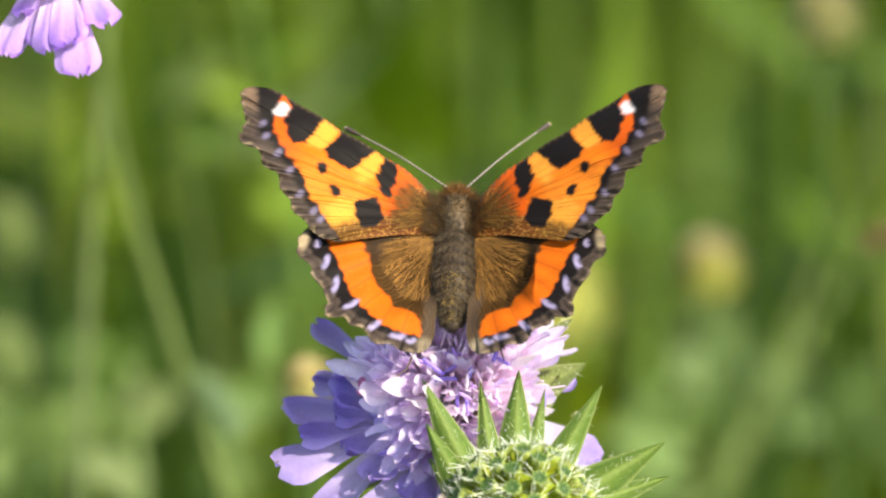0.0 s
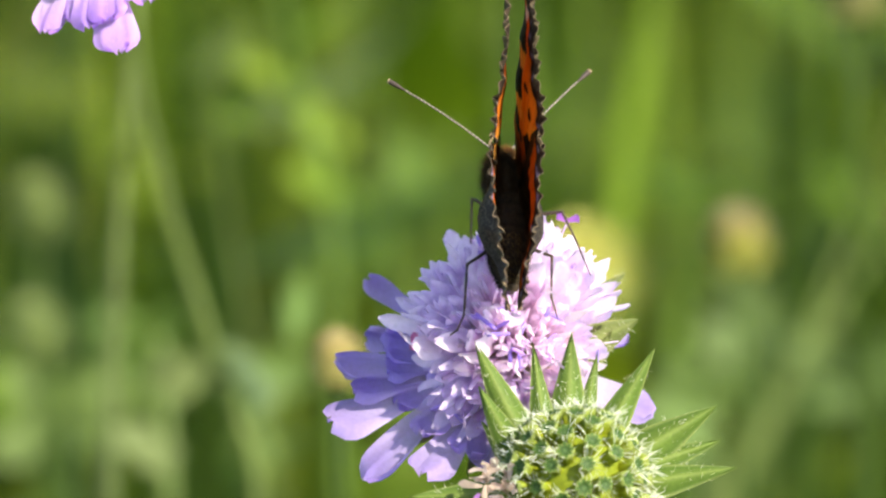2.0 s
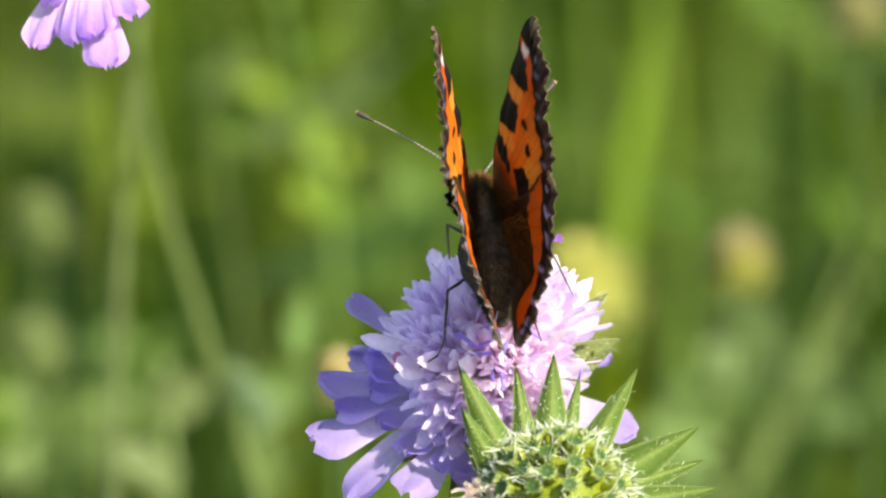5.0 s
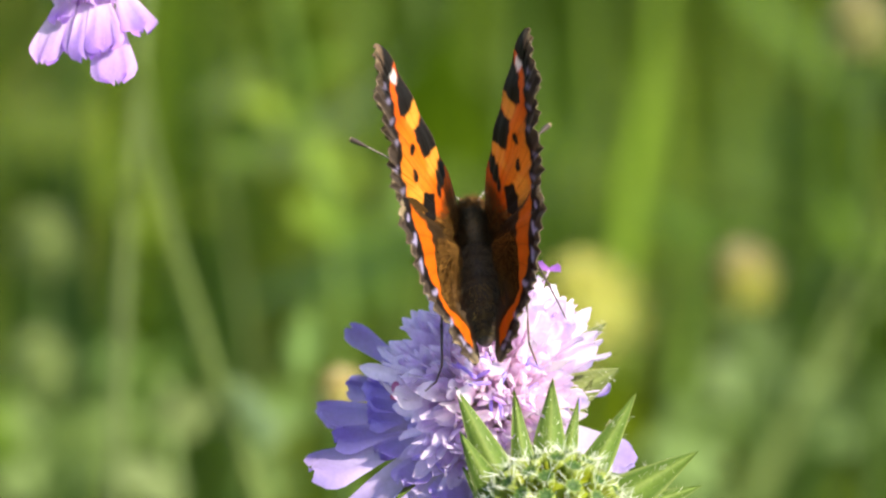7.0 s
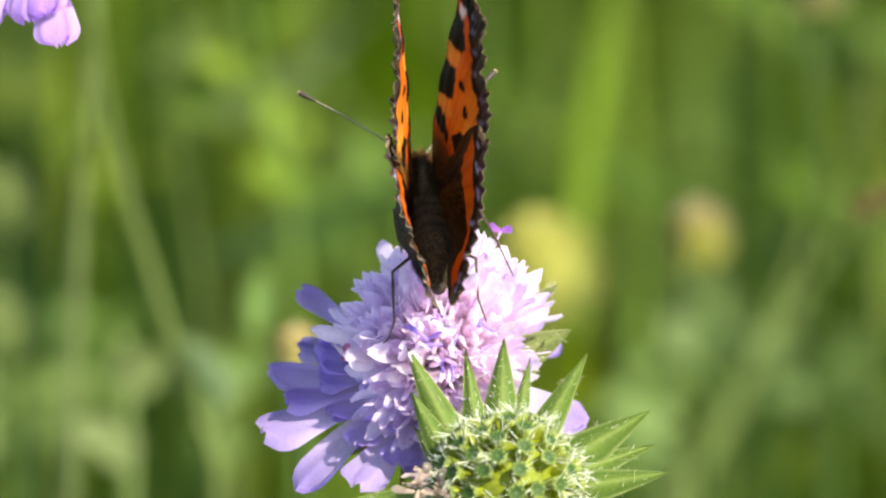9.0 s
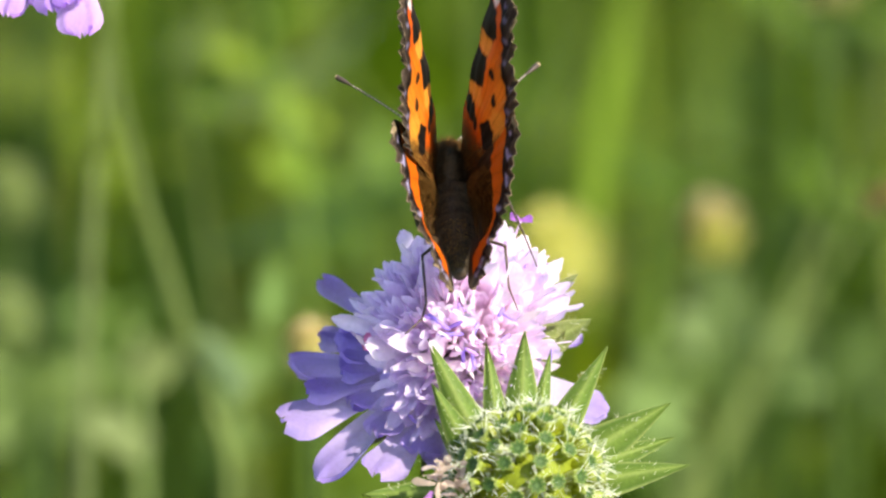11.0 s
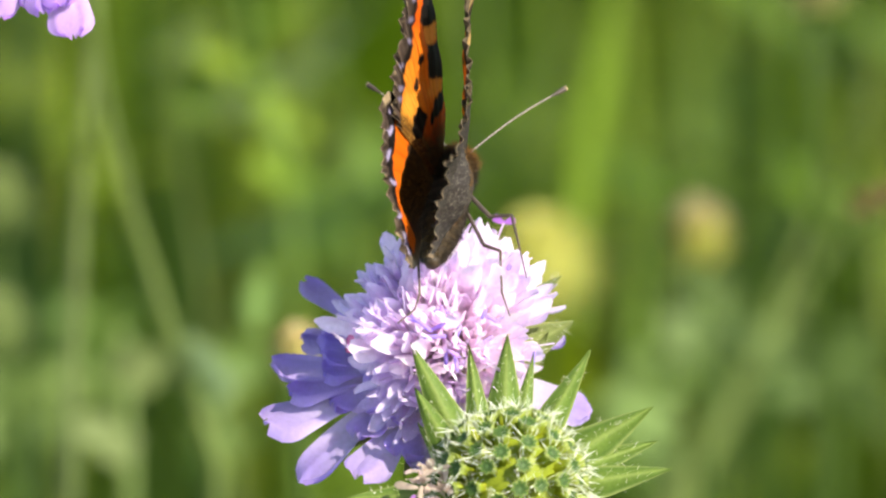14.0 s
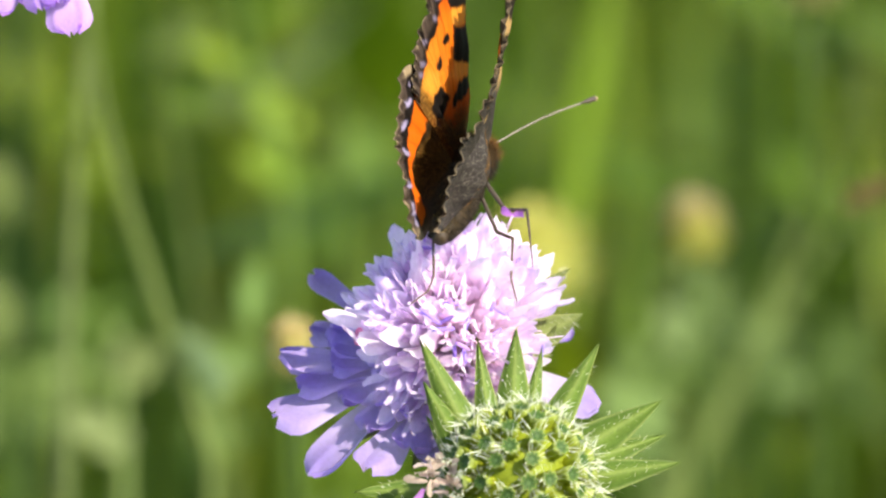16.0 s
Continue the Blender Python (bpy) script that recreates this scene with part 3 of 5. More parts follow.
def insect_body():
    rnd = random.Random(5)
    g = Geo()                                   # thorax
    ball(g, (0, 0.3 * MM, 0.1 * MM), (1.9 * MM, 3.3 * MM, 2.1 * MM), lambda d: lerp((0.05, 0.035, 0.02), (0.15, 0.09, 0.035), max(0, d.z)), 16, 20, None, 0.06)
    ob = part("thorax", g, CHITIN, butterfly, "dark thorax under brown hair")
    g = Geo()
    places = []
    for d in fibonacci(6200, -0.5):
        p = Vector((d.x * 1.9 * MM, 0.3 * MM + d.y * 3.3 * MM, 0.1 * MM + d.z * 2.1 * MM))
        places.append((p, d + Vector((0, -0.5, 0.1))))
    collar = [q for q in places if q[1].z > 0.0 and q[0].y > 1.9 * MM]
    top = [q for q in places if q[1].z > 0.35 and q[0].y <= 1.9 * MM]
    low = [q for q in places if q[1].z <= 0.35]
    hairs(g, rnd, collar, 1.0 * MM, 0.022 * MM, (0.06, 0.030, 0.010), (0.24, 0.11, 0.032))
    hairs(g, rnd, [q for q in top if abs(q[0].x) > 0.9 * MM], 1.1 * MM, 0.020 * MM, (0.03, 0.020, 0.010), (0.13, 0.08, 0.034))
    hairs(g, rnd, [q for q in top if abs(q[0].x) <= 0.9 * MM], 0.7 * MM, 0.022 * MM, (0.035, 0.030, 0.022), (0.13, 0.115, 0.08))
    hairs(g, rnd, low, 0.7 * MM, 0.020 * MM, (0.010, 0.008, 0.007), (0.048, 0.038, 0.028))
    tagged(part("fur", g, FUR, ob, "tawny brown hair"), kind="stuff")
    g = Geo()                                   # abdomen with rings
    pts, rad, col = [], [], []
    for i in range(43):
        s = i / 42
        pts.append((0, (-2.2 - 10.2 * s) * MM, (0.55 - 1.3 * s + 0.5 * s * s) * MM))
        rad.append((2.05 * math.sin(math.pi * (0.28 + 0.68 * s)) ** 0.7 + 0.12) * MM * (1 - 0.06 * (1 if (s * 8) % 1 < 0.16 else 0)))
        col.append(lerp((0.03, 0.02, 0.012), (0.07, 0.045, 0.02), 0.5 + 0.5 * math.sin(s * 50)))
    tube(g, pts, rad, col, 18)
    ob = part("abdomen", g, CHITIN, butterfly, "dark brown ringed abdomen")
    g = Geo()
    places = []
    for _ in range(9000):
        s, a = rnd.random() * 0.95, rnd.uniform(-0.3, 3.44)
        r = (2.05 * math.sin(math.pi * (0.28 + 0.68 * s)) ** 0.7 + 0.1) * MM
        d = Vector((math.cos(a), 0, math.sin(a)))
        places.append((Vector((0, (-2.2 - 10.2 * s) * MM, (0.55 - 1.3 * s + 0.5 * s * s) * MM)) + d * r, d * 0.6 + Vector((0, -1.1, 0))))
    ringed = lambda q: (-q[0].y / MM - 2.2) / 10.2 * 8 % 1 < 0.3
    back = [q for q in places if q[1].z > 0.3]
    hairs(g, rnd, [q for q in back if not ringed(q)], 0.8 * MM, 0.018 * MM, (0.030, 0.022, 0.013), (0.16, 0.12, 0.07))
    hairs(g, rnd, [q for q in back if ringed(q)], 0.6 * MM, 0.018 * MM, (0.018, 0.013, 0.009), (0.075, 0.055, 0.032))
    hairs(g, rnd, [q for q in back[::3] if q[1].z > 0.5 and q[0].y < -7 * MM], 0.5 * MM, 0.03 * MM, (0.20, 0.13, 0.04), (0.60, 0.42, 0.14))
    hairs(g, rnd, [q for q in places if q[1].z <= 0.3], 0.55 * MM, 0.022 * MM, (0.014, 0.012, 0.010), (0.075, 0.060, 0.045))
    tagged(part("fur", g, FUR, ob, "short golden-brown hair"), kind="stuff")
    g = Geo()                                   # head
    ball(g, (0, 3.7 * MM, -0.9 * MM), (1.05 * MM, 0.95 * MM, 0.95 * MM), (0.09, 0.055, 0.025), 10, 14)
    places = []
    for d in fibonacci(350, -0.6):
        places.append((Vector((d.x * 1.0 * MM, 3.7 * MM + d.y * 0.9 * MM, -0.9 * MM + d.z * 0.9 * MM)), d))
    hairs(g, rnd, places, 0.7 * MM, 0.025 * MM, (0.10, 0.06, 0.02), (0.32, 0.17, 0.06))
    head = part("head", g, FUR, butterfly, "small hairy brown head")
    for side in (-1, 1):
        g = Geo()
        ball(g, (side * 0.92 * MM, 4.0 * MM, -0.9 * MM), (0.42 * MM, 0.55 * MM, 0.6 * MM), (0.02, 0.014, 0.01), 8, 12)
        part("eye", g, CHITIN, head, "dark brown compound eye")
    for side in (-1, 1):                        # ringed antennae with clubbed tips
        g = Geo()
        a = Vector((side * 0.45, 4.3, -0.5))
        b = Vector(ANTENNA_TIP) * 1.0
        b.x *= side
        pts, rad, col = [], [], []
        for i in range(61):
            s = i / 60
            p = a.lerp(b, s) + Vector((0, 0, 0.55 * math.sin(math.pi * s)))
            pts.append((p - a) * MM)
            club = max(0.0, (s - 0.86) / 0.14)
            rad.append((0.085 + 0.17 * math.sin(min(1, club * 1.15) * math.pi * 0.62)) * MM * (1.0 + 0.14 * (i % 2)))
            col.append((0.035, 0.025, 0.02) if i % 2 else (0.30, 0.27, 0.22))
        for i in range(52, 60):
            col[i] = (0.04, 0.028, 0.02)
        col[60] = (0.5, 0.38, 0.2)
        tube(g, pts, rad, col, 7)
        antenna = part("antenna", g, CHITIN, butterfly, "ringed antenna with a clubbed tip", m=Matrix.Translation(a * MM))
        antenna["tip"] = tuple((b - a) * MM)
        antennae.append(antenna)
    for side, pts in LEGS:
        g = Geo()
        hip = Vector(pts[0]) * MM
        p = [Vector(q) * MM - hip for q in pts]
        rad = [0.24, 0.19, 0.15, 0.11, 0.09][: len(p) - 1] + [0.07]
        fine, fr, fc = [], [], []
        for i in range(len(p) - 1):
            for k in range(5):
                s = k / 5
                fine.append(p[i].lerp(p[i + 1], s))
                fr.append((rad[i] + (rad[i + 1] - rad[i]) * s) * MM * (1.12 if k == 0 and i else 1))
                fc.append(lerp((0.035, 0.025, 0.018), (0.09, 0.06, 0.035), (i + s) / len(p)))
        fine.append(p[-1])
        fr.append(0.06 * MM)
        fc.append((0.05, 0.035, 0.02))
        tube(g, fine, fr, fc, 6)
        leg = part("leg", g, CHITIN, butterfly, "thin dark jointed leg", m=Matrix.Translation(hip))
        leg["foot"] = tuple(p[-1])
        legs.append(leg)


ANTENNA_TIP = (9.6, 13.3, -0.2)
LEGS = [
    (-1, [(-0.9, -1.5, -1.3), (-2.2, -6.6, -1.9), (-4.0, -8.1, -1.8), (-4.5, -13.0, -3.3), (-5.2, -14.4, -3.9), (-7.0, -15.6, -4.3)]),
    (-1, [(-1.0, 0.4, -1.6), (-1.6, 0.9, -4.2), (-3.0, 1.8, -3.8), (-3.4, -3.0, -6.4)]),
    (1, [(0.9, -1.5, -1.3), (2.6, -6.6, -1.9), (4.1, -7.9, -1.4), (3.8, -12.1, -2.4), (4.3, -14.5, -3.0)]),
    (1, [(1.0, 0.4, -1.6), (3.2, 0.3, -4.8), (5.4, -0.2, -4.0), (6.5, -4.2, -3.5), (7.7, -8.2, -4.2)]),
]
legs = []
antennae = []
insect_body()


# ---- flower heads ----
VIOLET, MAUVE, PALE = (0.54, 0.43, 0.85), (0.77, 0.68, 0.90), (0.94, 0.89, 0.915)


def lobe_shape(s):
    return (0.34 + 0.66 * min(1.0, s * 1.25) ** 0.8) * (1.0 if s < 0.8 else math.sqrt(max(0.05, 1 - ((s - 0.8) / 0.21) ** 2)))


def point_shape(s):
    """A lobe that is widest past its middle and ends in a blunt point."""
    return 0.45 + 0.55 * math.sin(min(1.0, s * 1.5) * math.pi / 2) if s < 0.66 else max(0.12, math.cos((s - 0.66) / 0.36 * math.pi / 2) ** 0.75)


def disc_floret(seed, reach=1.0, tone=0.0):
    """A small funnel with four or five papery lobes, standing along z; reach lengthens the lobes, tone turns them violet."""
    rnd = random.Random(seed)
    g = Geo()
    h = rnd.uniform(4.2, 5.4) * MM
    low = lerp(PALE, MAUVE, tone)
    tube(g, [(0, 0, 0), (0, 0, h * 0.5), (0, 0, h)], [0.30 * MM, 0.45 * MM, 0.85 * MM], [(0.55, 0.58, 0.40), low, low], 7, cap=False)
    lobes = 5 if rnd.random() < 0.4 else 4
    for i in range(lobes):
        a = 6.283 * i / lobes + rnd.uniform(-0.35, 0.35)
        out = Vector((math.cos(a), math.sin(a), 0))
        tip = lerp(lerp(PALE, MAUVE, rnd.uniform(0.0, 0.75)), VIOLET, tone)
        blade(g, out * 0.55 * MM + Vector((0, 0, h * 0.86)), out * rnd.uniform(0.05, 0.45) + Vector((0, 0, 1)), (-math.sin(a), math.cos(a), 0), rnd.uniform(2.5, 4.1) * reach * MM, rnd.uniform(0.58, 1.0) * MM,
              point_shape, curl=rnd.uniform(-0.55, 0.25), fold=rnd.uniform(0.1, 0.7), ruffle=0.20 * MM, n=6, k=2, tint=lambda s, u: lerp(low, tip, s), seed=rnd.random() * 9)
    for _ in range(seed % 2):                   # a fine filament on every other one
        d = Vector((rnd.uniform(-0.3, 0.3), rnd.uniform(-0.3, 0.3), 1)).normalized()
        k = h + rnd.uniform(1.6, 3.8) * MM
        tube(g, [d * h * 0.8, d * (h * 0.5 + k * 0.5), d * k + Vector((rnd.uniform(-0.4, 0.4), rnd.uniform(-0.4, 0.4), 0)) * MM], [0.05 * MM, 0.045 * MM, 0.07 * MM], [PALE, PALE, MAUVE], 4)
    return g.mesh("floret", [PETAL])


def anther_floret(seed):
    """A filament or two with an oblong anther across the tip."""
    rnd = random.Random(seed)
    g = Geo()
    col = rnd.choice([(0.50, 0.40, 0.84), (0.56, 0.44, 0.84), (0.62, 0.46, 0.80)])
    for _ in range(2):
        d = Vector((rnd.uniform(-0.35, 0.35), rnd.uniform(-0.35, 0.35), 1)).normalized()
        h = rnd.uniform(6.8, 9.0) * MM
        tube(g, bezier((0, 0, 3 * MM), (0, 0, 5 * MM), d * h * 0.8, d * h, 5), 0.06 * MM, (0.78, 0.70, 0.88), 4)
        q = Vector((rnd.uniform(-1, 1), rnd.uniform(-1, 1), rnd.uniform(-0.4, 0.4))).normalized()
        tube(g, [d * h - q * 0.8 * MM, d * h - q * 0.4 * MM, d * h + q * 0.4 * MM, d * h + q * 0.8 * MM], [0.10 * MM, 0.2 * MM, 0.2 * MM, 0.1 * MM], col, 6)
    return g.mesh("stamen", [PETAL])


def ray_floret(seed, long=9.0, wide=2.3, colour=VIOLET, lift=0.0, spread=0.5):
    """An outer floret: local x points outwards, z up; a funnel with one large and two or three smaller lobes."""
    rnd = random.Random(seed)
    g = Geo()
    tube(g, [(0, 0, 0), (1.5 * MM, 0, 0.5 * MM), (3.6 * MM, 0, 0.9 * MM)], [0.4 * MM, 0.6 * MM, 1.1 * MM], [PALE, lerp(PALE, colour, 0.4), lerp(PALE, colour, 0.6)], 7, cap=False)
    dark = lerp(colour, (0.22, 0.13, 0.66), rnd.random() * 0.5)
    base = lerp(PALE, colour, 0.28)
    for a, k in ((0.0, 1.0),) if spread < 0.2 else ((0.0, 1.0), (spread * rnd.uniform(0.85, 1.15), rnd.uniform(0.66, 0.92)), (-spread * rnd.uniform(0.85, 1.15), rnd.uniform(0.66, 0.92))):
        way = Vector((math.cos(a), math.sin(a), rnd.uniform(-0.2, 0.2) + lift))
        blade(g, (3.0 * MM, math.sin(a) * 0.9 * MM, 0.8 * MM), way, (-math.sin(a), math.cos(a), 0), long * k * rnd.uniform(0.88, 1.08) * MM, wide * (0.75 + 0.25 * k) * MM, lobe_shape,
              curl=rnd.uniform(-0.2, 0.1), fold=rnd.uniform(-0.1, 0.25), ruffle=0.75 * MM, n=14, k=4, tint=lambda s, u: lerp(base, lerp(dark, colour, abs(u)), min(1, s * 1.2)), seed=rnd.random() * 9, wave=2.6)
    for a in (2.2, -2.2):                       # short inner lobes
        blade(g, (3.4 * MM, math.sin(a) * 0.7 * MM, 1.2 * MM), (math.cos(a) * 0.3, math.sin(a) * 0.6, 1), (1, 0, 0), 2.6 * MM, 0.9 * MM, lobe_shape, curl=-0.4, ruffle=0.2 * MM, n=5, k=1, tint=lambda s, u: lerp(PALE, colour, 0.4 + 0.4 * s), seed=rnd.random() * 9)
    return g.mesh("ray_floret", [PETAL])


def bract_mesh(seed, long=14.0, wide=2.0, curl=-0.3, pale=0.0):
    """A lance-shaped green bract along local x, hairy at its edge."""
    rnd = random.Random(seed)
    g = Geo()
    lo, hi = (0.075, 0.140, 0.022), (0.14, 0.215, 0.040)

    def shade(s, u):
        c = lerp(hi, lo, min(1.0, abs(u) * 1.3))
        c = lerp(c, (0.34, 0.40, 0.15), 0.5 * max(0, 0.35 - s) / 0.35)
        c = lerp(c, (0.42, 0.47, 0.18), 0.14 if abs(u) < 0.05 else (0.40 if abs(u) > 0.95 else 0))
        return lerp(c, (0.4, 0.42, 0.2), pale)
    shape = lambda s: (0.66 + 0.34 * math.sin(min(1, s * 2.0) * math.pi / 2)) * (1 - s ** 1.25) ** 0.95 + 0.015
    blade(g, (0, 0, 0), (1, 0, 0), (0, 1, 0), long * MM, wide * MM, shape, curl=curl, fold=0.6, ruffle=0.22 * MM, n=14, k=4, tint=shade, seed=rnd.random() * 9)
    top = list(g.v)
    quads = list(g.f)
    g.add([Vector(p) - Vector((0, 0, 0.12 * MM)) for p in top], [q[::-1] for q in quads], list(g.c))
    q = 9
    places = []
    for i in range(1, 12):
        for j in (0, 8, 2, 5, 6):
            for _ in range(3):
                p = Vector(top[i * q + j])
                y = -1 if j == 0 else (1 if j == 8 else rnd.uniform(-0.5, 0.5))
                places.append((p + Vector((rnd.uniform(-0.5, 0.5) * MM, 0, 0)), Vector((0.5, y, 0.7))))
    hairs(g, rnd, rnd.sample(places, len(places) // 2), 0.5 * MM, 0.02 * MM, (0.70, 0.72, 0.6), (0.92, 0.93, 0.86))
    return g.mesh("bract", [GREEN])


def stem_part(owner, points, r, col=(0.13, 0.20, 0.05)):
    g = Geo()
    tube(g, points, [r * (0.9 + 0.5 * i / (len(points) - 1)) for i in range(len(points))], col, 10)
    rnd = random.Random(3)
    places = []
    for _ in range(260):
        i = rnd.randrange(min(8, len(points) - 1))
        p = Vector(points[i]).lerp(Vector(points[i + 1]), rnd.random())
        d = Vector((rnd.uniform(-1, 1), rnd.uniform(-1, 1), 0.1)).normalized()
        places.append((p + d * r, d))
    hairs(g, rnd, places, 0.9 * MM, 0.02 * MM, (0.6, 0.65, 0.5), (0.75, 0.78, 0.65))
    return part("stem", g, GREEN, owner, "slender hairy green stem")


DISC = [disc_floret(100 + i) for i in range(12)]
CROWN = [disc_floret(220 + i, 1.15, 0.12) for i in range(10)]
RIM = [disc_floret(180 + i, 1.2, 0.32) for i in range(8)]
STAMENS = [anther_floret(140 + i) for i in range(5)]


def head_of_florets(owner, m, rays, count=135, seed=1, squash=0.92, colour=VIOLET, low=-0.22, spread=0.5, bare=None):
    """The receptacle, the disc florets and the ring of outer florets of one head, along the z of m."""
    rnd = random.Random(seed)
    g = Geo()
    ball(g, (0, 0, 0), (7.2 * MM, 7.2 * MM, 6.7 * MM), (0.62, 0.57, 0.46), 10, 16, None, 0.1)
    g.v = [tuple(m @ Vector(p)) for p in g.v]
    part("receptacle", g, GREEN, owner, "pale domed receptacle")
    for i, d in enumerate(fibonacci(count, low)):
        q = Vector((d.x + rnd.uniform(-0.09, 0.09), d.y + rnd.uniform(-0.09, 0.09), d.z * squash + 0.12)).normalized()
        f = frame_of(q, Vector((rnd.uniform(-1, 1), rnd.uniform(-1, 1), rnd.uniform(-1, 1))))
        if bare and bare(q):
            continue
        k = rnd.uniform(0.88, 1.12) * (1.22 if i % 13 == 5 else 1.0)
        kind = RIM if (q.z < 0.34 and q.x < 0.25) or q.x < -0.5 else (CROWN if q.y > -0.25 + rnd.uniform(-0.2, 0.2) else DISC)
        part("floret", kind[rnd.randrange(len(kind))], PETAL, owner, m=m @ Matrix.Translation(q * 3.9 * MM) @ f @ Matrix.Diagonal((k, k, k, 1)))
        if i % 7 == 1:
            part("stamen", STAMENS[rnd.randrange(len(STAMENS))], PETAL, owner, m=m @ Matrix.Translation(q * 3.2 * MM) @ f)
    for i, (az, tilt, long, wide, *own) in enumerate(rays):
        me = ray_floret(seed * 50 + i, long, wide, colour, 0.0, own[0] if own else spread)
        a = radians(az)
        out = Vector((math.cos(a), math.sin(a), 0))
        turn = Matrix.Rotation(a, 4, "Z") @ Matrix.Rotation(radians(-tilt), 4, "Y")
        part("ray_floret", me, PETAL, owner, "broad violet outer floret with ruffled lobes", m=m @ Matrix.Translation(out * 4.2 * MM + Vector((0, 0, -1.8 * MM))) @ turn)


def to_world(view_dir):
    return VIEW.to_3x3() @ Vector(view_dir)


# the main flower head: its axis leans towards the lens
scabious = thing("scabious_flower", "lilac field scabious in full bloom on a tall stem", "flower")
HEAD = at(806, 706, 0.0)
axis = to_world((0.07, 0.86, 0.52)).normalized()
HEAD_M = Matrix.Translation(HEAD) @ frame_of(axis, RIGHT.cross(axis) * -1)
# local x of the head points along the picture's right
rays = [(148, 16, 9.6, 2.30), (143, 10, 7.3, 2.00), (160, 2, 7.1, 1.70), (168, 0, 5.3, 1.80), (177, -2, 9.2, 2.50), (187, -6, 10.1, 2.70), (198, -8, 8.3, 1.90), (204, -14, 12.8, 3.10), (220, -22, 11.3, 2.40), (243, -26, 9.6, 2.40), (262, -26, 6.5, 2.00),
        (154, 12, 4.4, 2.1), (168, 8, 4.6, 2.2), (182, 5, 4.2, 2.0), (194, 0, 4.8, 2.2), (212, -6, 4.9, 2.1), (231, -16, 6.0, 2.3), (253, -20, 5.6, 2.2), (322, -14, 5.4, 2.0), (349, -10, 8.3, 3.5),
        (28, 6, 6.0, 1.6), (75, 14, 6.0, 1.6), (108, 14, 6.5, 1.6)]
head_of_florets(scabious, HEAD_M, rays, 260, 1, spread=0.1, low=-0.36, bare=lambda q: (q.x < -0.40 and q.y > 0.12 and q.z < 0.82) or (q.x < -0.5 and q.z < 0.40 and q.y > -0.45) or (q.x < -0.64 and q.z < 0.36) or (q.x > 0.66 and q.z < 0.30) or (q.x > 0.70 and q.z < 0.62))
for i in range(9):
    a = 2 * math.pi * i / 9 + 0.2
    part("bract", bract_mesh(300 + i, 9.5, 1.9, -0.2, 0.25), GREEN, scabious, "hairy green bract",
         m=HEAD_M @ Matrix.Translation((math.cos(a) * 2.5 * MM, math.sin(a) * 2.5 * MM, -2.6 * MM)) @ Matrix.Rotation(a, 4, "Z") @ Matrix.Rotation(radians(38), 4, "Y"))
# a stray bract beside the dome, an upright petal, a magenta stigma and a pink anther
for x, y, a, long, wide in ((938, 694, 27, 6.0, 2.1), (952, 735, 62, 4.4, 0.8), (966, 597, 35, 3.2, 0.7)):
    part("bract", bract_mesh(330 + a, long, wide, -0.2, 0.3), GREEN, scabious, "hairy green bract", m=Matrix.Translation(at(x, y, -0.001)) @ VIEW @ Matrix.Rotation(radians(a), 4, "Z"))
g = Geo()
blade(g, at(735, 575, 0.003), to_world((-0.42, 1, 0.1)), to_world((1, 0.4, 0.3)), 5.2 * MM, 0.9 * MM, lobe_shape, curl=-0.2, fold=0.3, ruffle=0.3 * MM, n=8, k=2, tint=lambda s, u: lerp(PALE, MAUVE, s), seed=2.0)
part("floret", g, PETAL, scabious, "pale upright petal")
g = Geo()
top = at(912, 470, 0.0)
tube(g, bezier(at(885, 545, 0.002), at(893, 515, 0.001), at(903, 490, 0), top, 6), 0.09 * MM, (0.78, 0.66, 0.86), 6)
for a in (0.2, 2.4):
    blade(g, top, to_world((math.cos(a), 0.35, math.sin(a) * 0.3)), to_world((0, 1, 0.4)), 1.3 * MM, 0.45 * MM, lobe_shape, curl=-0.8, ruffle=0.2 * MM, n=5, k=1, tint=lambda s, u: (0.62, 0.24, 0.78))
part("stigma", g, PETAL, scabious, "small magenta stigma on a thin stalk")
g = Geo()
p, q = at(636, 700, -0.009), at(642, 668, -0.009)
tube(g, [p, p.lerp(q, 0.2), p.lerp(q, 0.8), q], [0.2 * MM, 0.38 * MM, 0.38 * MM, 0.2 * MM], (0.70, 0.30, 0.50), 8)
part("anther", g, PETAL, scabious, "plump pink anther")
for x0, y0, x1, y1, d in ((748, 635, 785, 663, -0.0125), (765, 672, 810, 670, -0.0125), (835, 650, 828, 672, -0.0125), (808, 690, 810, 725, -0.0105), (872, 640, 880, 622, -0.0125)):
    g = Geo()
    p, q = at(x0, y0, d), at(x1, y1, d)
    tube(g, [p, p.lerp(q, 0.1), p.lerp(q, 0.9), q], [0.12 * MM, 0.2 * MM, 0.19 * MM, 0.08 * MM], (0.46, 0.36, 0.82), 7)
    tube(g, bezier(p.lerp(q, 0.5), p.lerp(q, 0.5) - axis * 2 * MM, HEAD + axis * 5 * MM, HEAD + axis * 3 * MM, 6), 0.05 * MM, (0.74, 0.68, 0.84), 5)
    part("stamen", g, PETAL, scabious, "violet rod-like anther on a thin filament")
foot = Vector((HEAD.x - 0.01, HEAD.y + 0.03, -0.01))
stem_part(scabious, bezier(HEAD - axis * 3 * MM, HEAD - axis * 60 * MM, foot + Vector((0, 0, 0.2)), foot, 16), 0.9 * MM)


